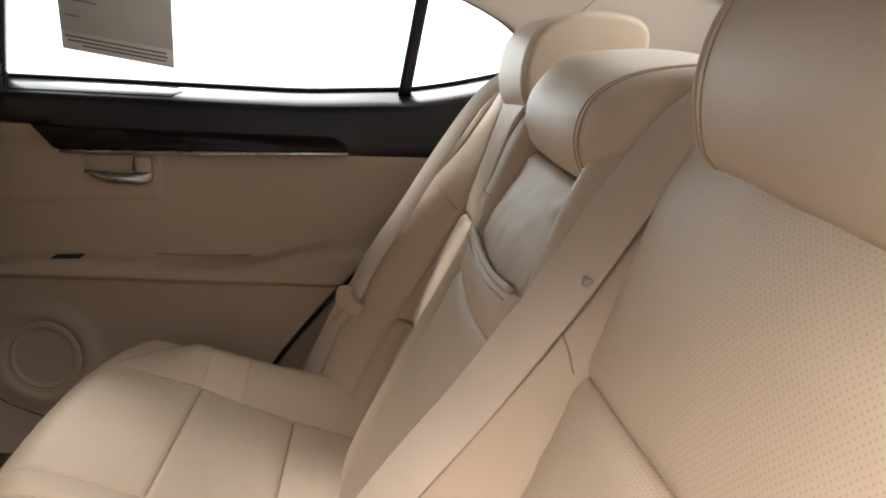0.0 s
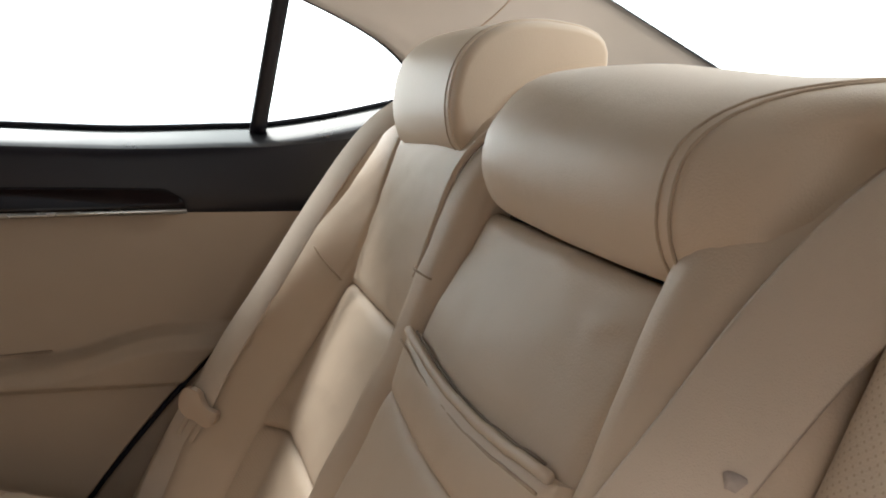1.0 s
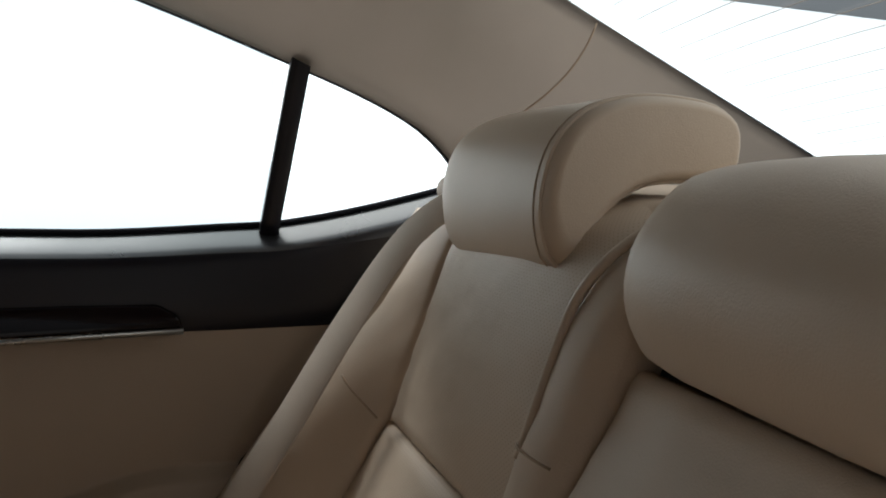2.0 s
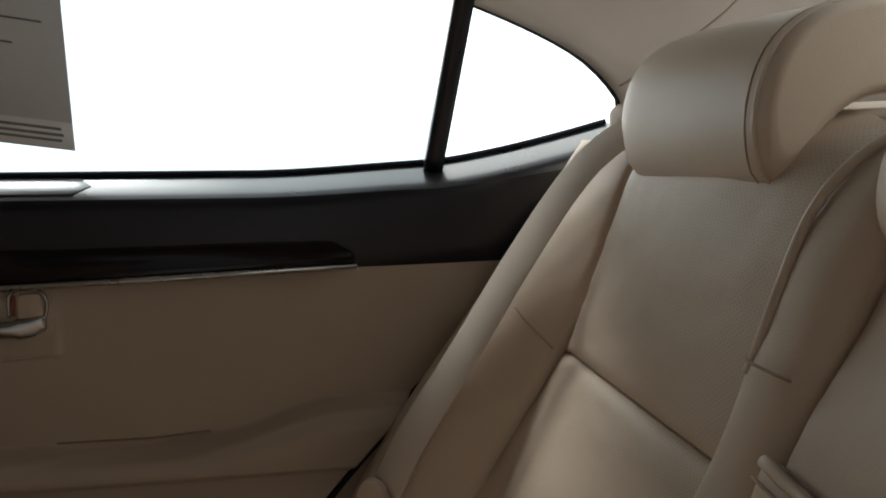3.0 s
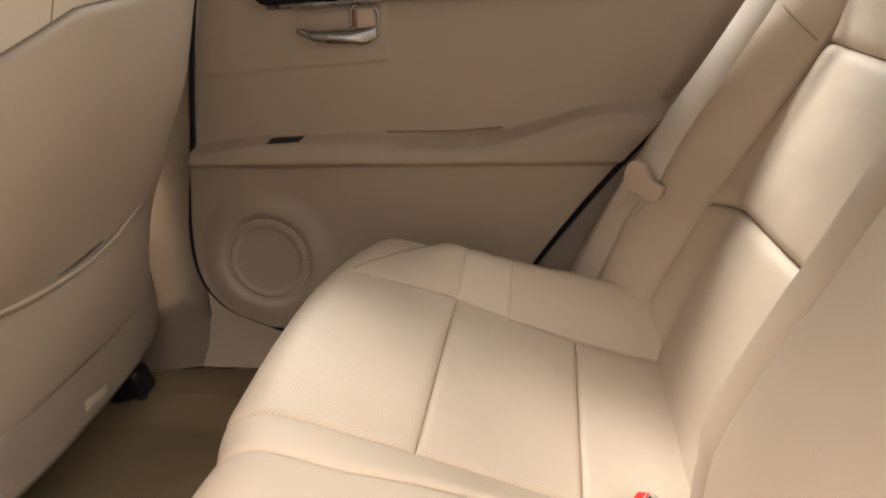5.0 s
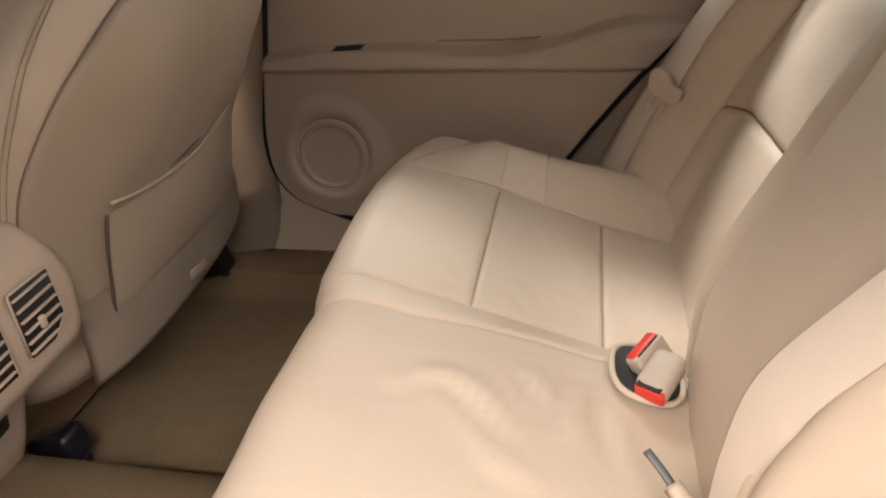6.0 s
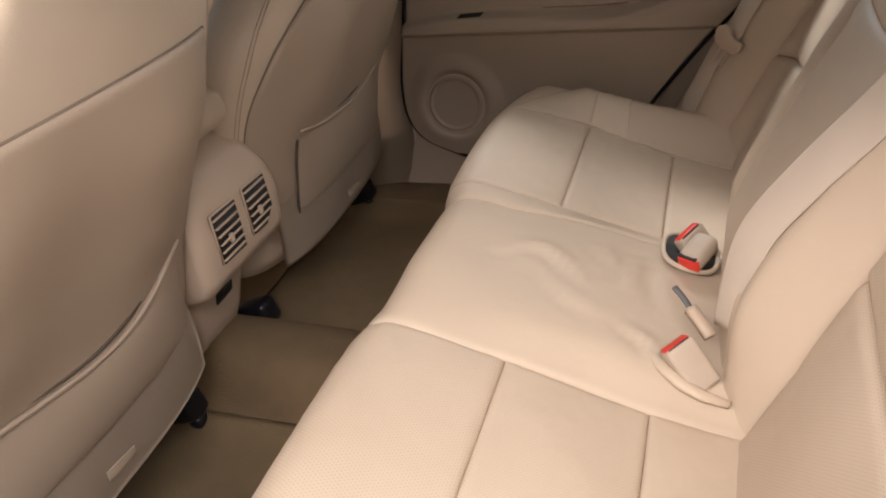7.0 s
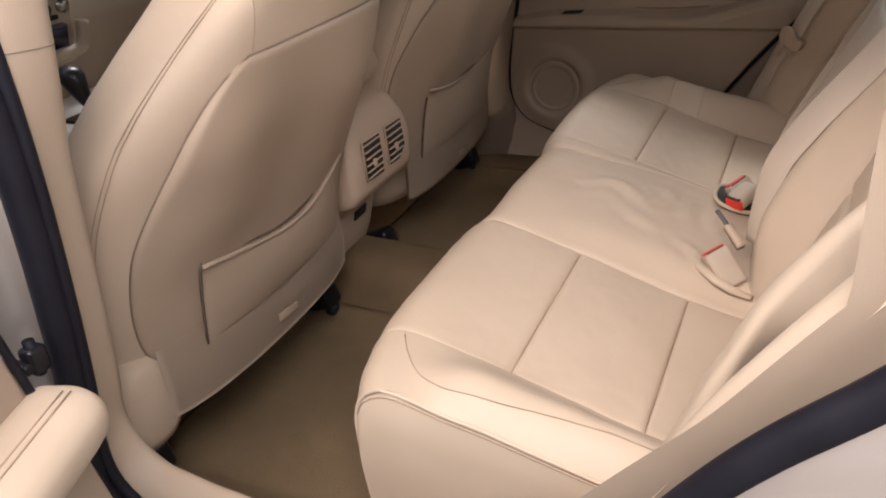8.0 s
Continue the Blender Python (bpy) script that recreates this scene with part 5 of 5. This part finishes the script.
front_seat(0.36, "front seats", 0.0, 0.034, -0.020,
           track([(0.325, -0.215), (0.345, -0.245), (0.40, -0.265), (0.513, -0.277), (0.569, -0.270), (0.635, -0.243), (0.685, -0.191), (0.72, -0.14)]),
           track([(0.0, 0.477), (0.2, 0.461), (0.4, 0.453), (0.53, 0.452), (0.7, 0.460), (0.85, 0.478), (1.0, 0.503)]), 0.0)

# ---------------------------------------------------------------- centre console
console = thing("centre_console", "beige centre console with two rear air vents", "console")
side_view = [(-0.448, 0.336), (-0.430, 0.360), (-0.428, 0.420), (-0.434, 0.465), (-0.452, 0.505), (-0.490, 0.532), (-0.86, 0.540), (-0.86, 0.16), (-0.62, 0.16), (-0.60, 0.30), (-0.52, 0.325)]


def console_width(z):
    return 0.116 - 0.036 * step(0.42, 0.54, z) - 0.006 * step(0.40, 0.34, z)


smooth_view = rounded(side_view, 0.011, 4)
rings = []
for k in range(17):
    f = 2 * k / 16 - 1
    inset = 0.10 * max(0.0, abs(f) - 0.86) / 0.14
    rings.append([Vector((mix(a, -0.62, inset * 0.6), f * console_width(b), mix(b, 0.42, inset * 0.35))) for a, b in smooth_view])
part("body", loft(rings), PLASTIC, console)
low_view = rounded([(-0.47, 0.335), (-0.505, 0.295), (-0.520, 0.225), (-0.545, 0.17), (-0.80, 0.15), (-0.80, 0.335)], 0.012, 4)
rings = []
for k in range(13):
    f = 2 * k / 12 - 1
    inset = max(0.0, abs(f) - 0.8) / 0.2
    rings.append([Vector((a - 0.02 * inset * (1 if a > -0.6 else 0), f * mix(0.070, 0.085, step(0.2, 0.33, b)), b)) for a, b in low_view])
part("lower_body", loft(rings), PLASTIC, console)
lid = block((0.40, 0.160, 0.066), (-0.650, 0, 0.562), 0.030, (0, -2, 0), 5)
part("lid", lid, HIDE, console, "padded leather console lid")
part("outlet", prism(rounded([(-0.016, 0.264), (0.030, 0.266), (0.030, 0.287), (-0.016, 0.285)], 0.004, 3), lambda a, b, c: Vector((-0.5115 + (b - 0.275) * 0.22 + c, a, b)), 0.004), DARK, console, "dark power outlet")
part("outlet_flap", block((0.006, 0.030, 0.010), (-0.513, 0.012, 0.292), 0.002), PLASTIC, console)


def face_x(z):
    return track([(0.345, -0.452), (0.372, -0.4335), (0.42, -0.4285), (0.465, -0.4345), (0.505, -0.4525)])(z)[0]


for y0, y1, cut in ((-0.074, -0.011, 0.0), (0.010, 0.072, 0.020)):
    opening = rounded([(y0, 0.381), (y1 - cut, 0.379), (y1, 0.381 + cut), (y1, 0.456), (y0, 0.458)], 0.004, 3)
    # No recess is cut: a near-black plate paints the shade behind the slats.
    vent = part("air_vent", prism(opening, lambda a, b, c: Vector((face_x(b) + 0.0015 + c, a, b)), 0.0035), DARK, console, "dark air vent with beige slats")
    for k in range(6):
        z = 0.3885 + 0.0124 * k
        right = y1 - 0.003 - (max(0, 0.399 - z) if cut else 0)
        part("slat", block((0.004, right - y0 - 0.003, 0.0024), (face_x(z) + 0.0055, (y0 + right) / 2, z), 0.0006, (0, -8, 0), 2), PLASTIC, vent)
    part("thumb_tab", block((0.006, 0.008, 0.014), (face_x(0.41) + 0.0065, (y0 + y1) / 2 - 0.004, 0.412), 0.002), PLASTIC, vent)
    part("vent_frame", tube([(face_x(b) + 0.0040, a, b) for a, b in opening + opening[:1]], 0.0016, 6), PLASTIC, vent)

# ---------------------------------------------------------------- front of the cabin, seen past the front seat
dash = thing("dashboard", "beige dashboard with dark centre controls", "dashboard")
dash_view = rounded([(-1.42, 0.36), (-1.36, 0.48), (-1.33, 0.60), (-1.38, 0.72), (-1.50, 0.78), (-1.95, 0.80), (-1.95, 0.20), (-1.55, 0.20)], 0.03, 4)
part("body", prism(dash_view, lambda a, b, c: Vector((a, c - 0.70, b)), 1.40, 0.006), VINYL, dash)
part("control_panel", block((0.05, 0.26, 0.19), (-1.325, 0.0, 0.625), 0.01, (0, 14, 0)), GREYP, dash)
part("display", block((0.02, 0.20, 0.055), (-1.302, 0.0, 0.598), 0.004, (0, 14, 0)), NAVY, dash, "dark blue radio display")
for yy in (-0.10, -0.05, 0.05, 0.10):
    part("knob", tube([(-1.315, yy, 0.668), (-1.280, yy, 0.660)], 0.015, 14), CHROME if abs(yy) > 0.08 else BLACK, dash)
for k in range(6):
    part("key", block((0.012, 0.022, 0.010), (-1.296, -0.075 + 0.03 * k, 0.641), 0.002, (0, 14, 0)), BLACK, dash)
part("panel_edge", tube([(-1.285, -0.14, 0.62), (-1.280, -0.12, 0.572), (-1.278, -0.08, 0.560), (-1.278, 0.08, 0.560), (-1.280, 0.12, 0.572), (-1.285, 0.14, 0.62)], 0.015, 8, steps=30), VINYL, dash)
tunnel = thing("gear_console", "pale front console with a dark gear lever gate", "console")
part("body", block((0.40, 0.38, 0.26), (-1.20, 0.08, 0.30), 0.02), PLASTIC, tunnel)
part("top_plate", block((0.36, 0.35, 0.012), (-1.20, 0.08, 0.434), 0.004), PAPER_LIGHT, tunnel, "pale glossy console plate")
part("gate", block((0.17, 0.11, 0.010), (-1.13, 0.0, 0.441), 0.003), WOOD, tunnel)
lever = thing("gear_lever", "black gear lever with a chrome shaft", "gear lever")
part("shaft", tube([(-1.150, -0.01, 0.440), (-1.168, -0.01, 0.478)], 0.006, 10), CHROME, lever)
rings = [[Vector((x + r * 1.3 * math.cos(a), -0.01 + r * math.sin(a), z)) for a in (2 * math.pi * q / 16 for q in range(16))] for x, z, r in ((-1.164, 0.464, 0.008), (-1.172, 0.480, 0.014), (-1.184, 0.508, 0.021), (-1.194, 0.535, 0.027), (-1.198, 0.548, 0.024), (-1.200, 0.555, 0.011))]
part("knob", loft(rings), BLACK, lever, "black gear knob")
plane(lambda u, v: Vector((-1.96, mix(-0.75, 0.75, u), mix(0.1, 0.82, v))), 6, 6, 0.02, DARK, "wall_front", "dark firewall ahead of the dashboard", "firewall")

# ---------------------------------------------------------------- paper label on the far window
label = thing("window_label", "grey printed paper label stuck inside the side window", "paper label")


def on_glass(a, b, c):
    """a along, b up from the label's lower right corner, leaning with the glass."""
    t = radians(-7.6)
    x = -0.086 + a * math.cos(t) - b * math.sin(t) * 0.42
    z = 0.846 + a * math.sin(t) + b
    return Vector((x, glass_at(x, z) - 0.003 - c, z))


part("sheet", prism([(-0.182, 0), (0, 0), (0, 0.25), (-0.182, 0.25)], on_glass, 0.0006), PAPER, label)
part("margin", prism([(-0.182, 0), (0, 0), (0, 0.030), (-0.182, 0.030)], lambda a, b, c: on_glass(a, b, c + 0.0008), 0.0004), PAPER_LIGHT, label)
for b0, a0, a1, h in ((0.008, -0.150, -0.012, 0.0028), (0.014, -0.172, -0.010, 0.0030), (0.0205, -0.176, -0.012, 0.0030), (0.055, -0.172, -0.15, 0.002), (0.080, -0.172, -0.12, 0.002), (0.104, -0.16, -0.05, 0.002), (0.128, -0.172, -0.02, 0.002), (0.152, -0.172, -0.03, 0.002), (0.176, -0.172, -0.06, 0.002), (0.20, -0.172, -0.02, 0.002)):
    part("print_bar", prism([(a0, b0), (a1, b0), (a1, b0 + h), (a0, b0 + h)], lambda a, b, c: on_glass(a, b, c + 0.0014), 0.0003), INK, label)
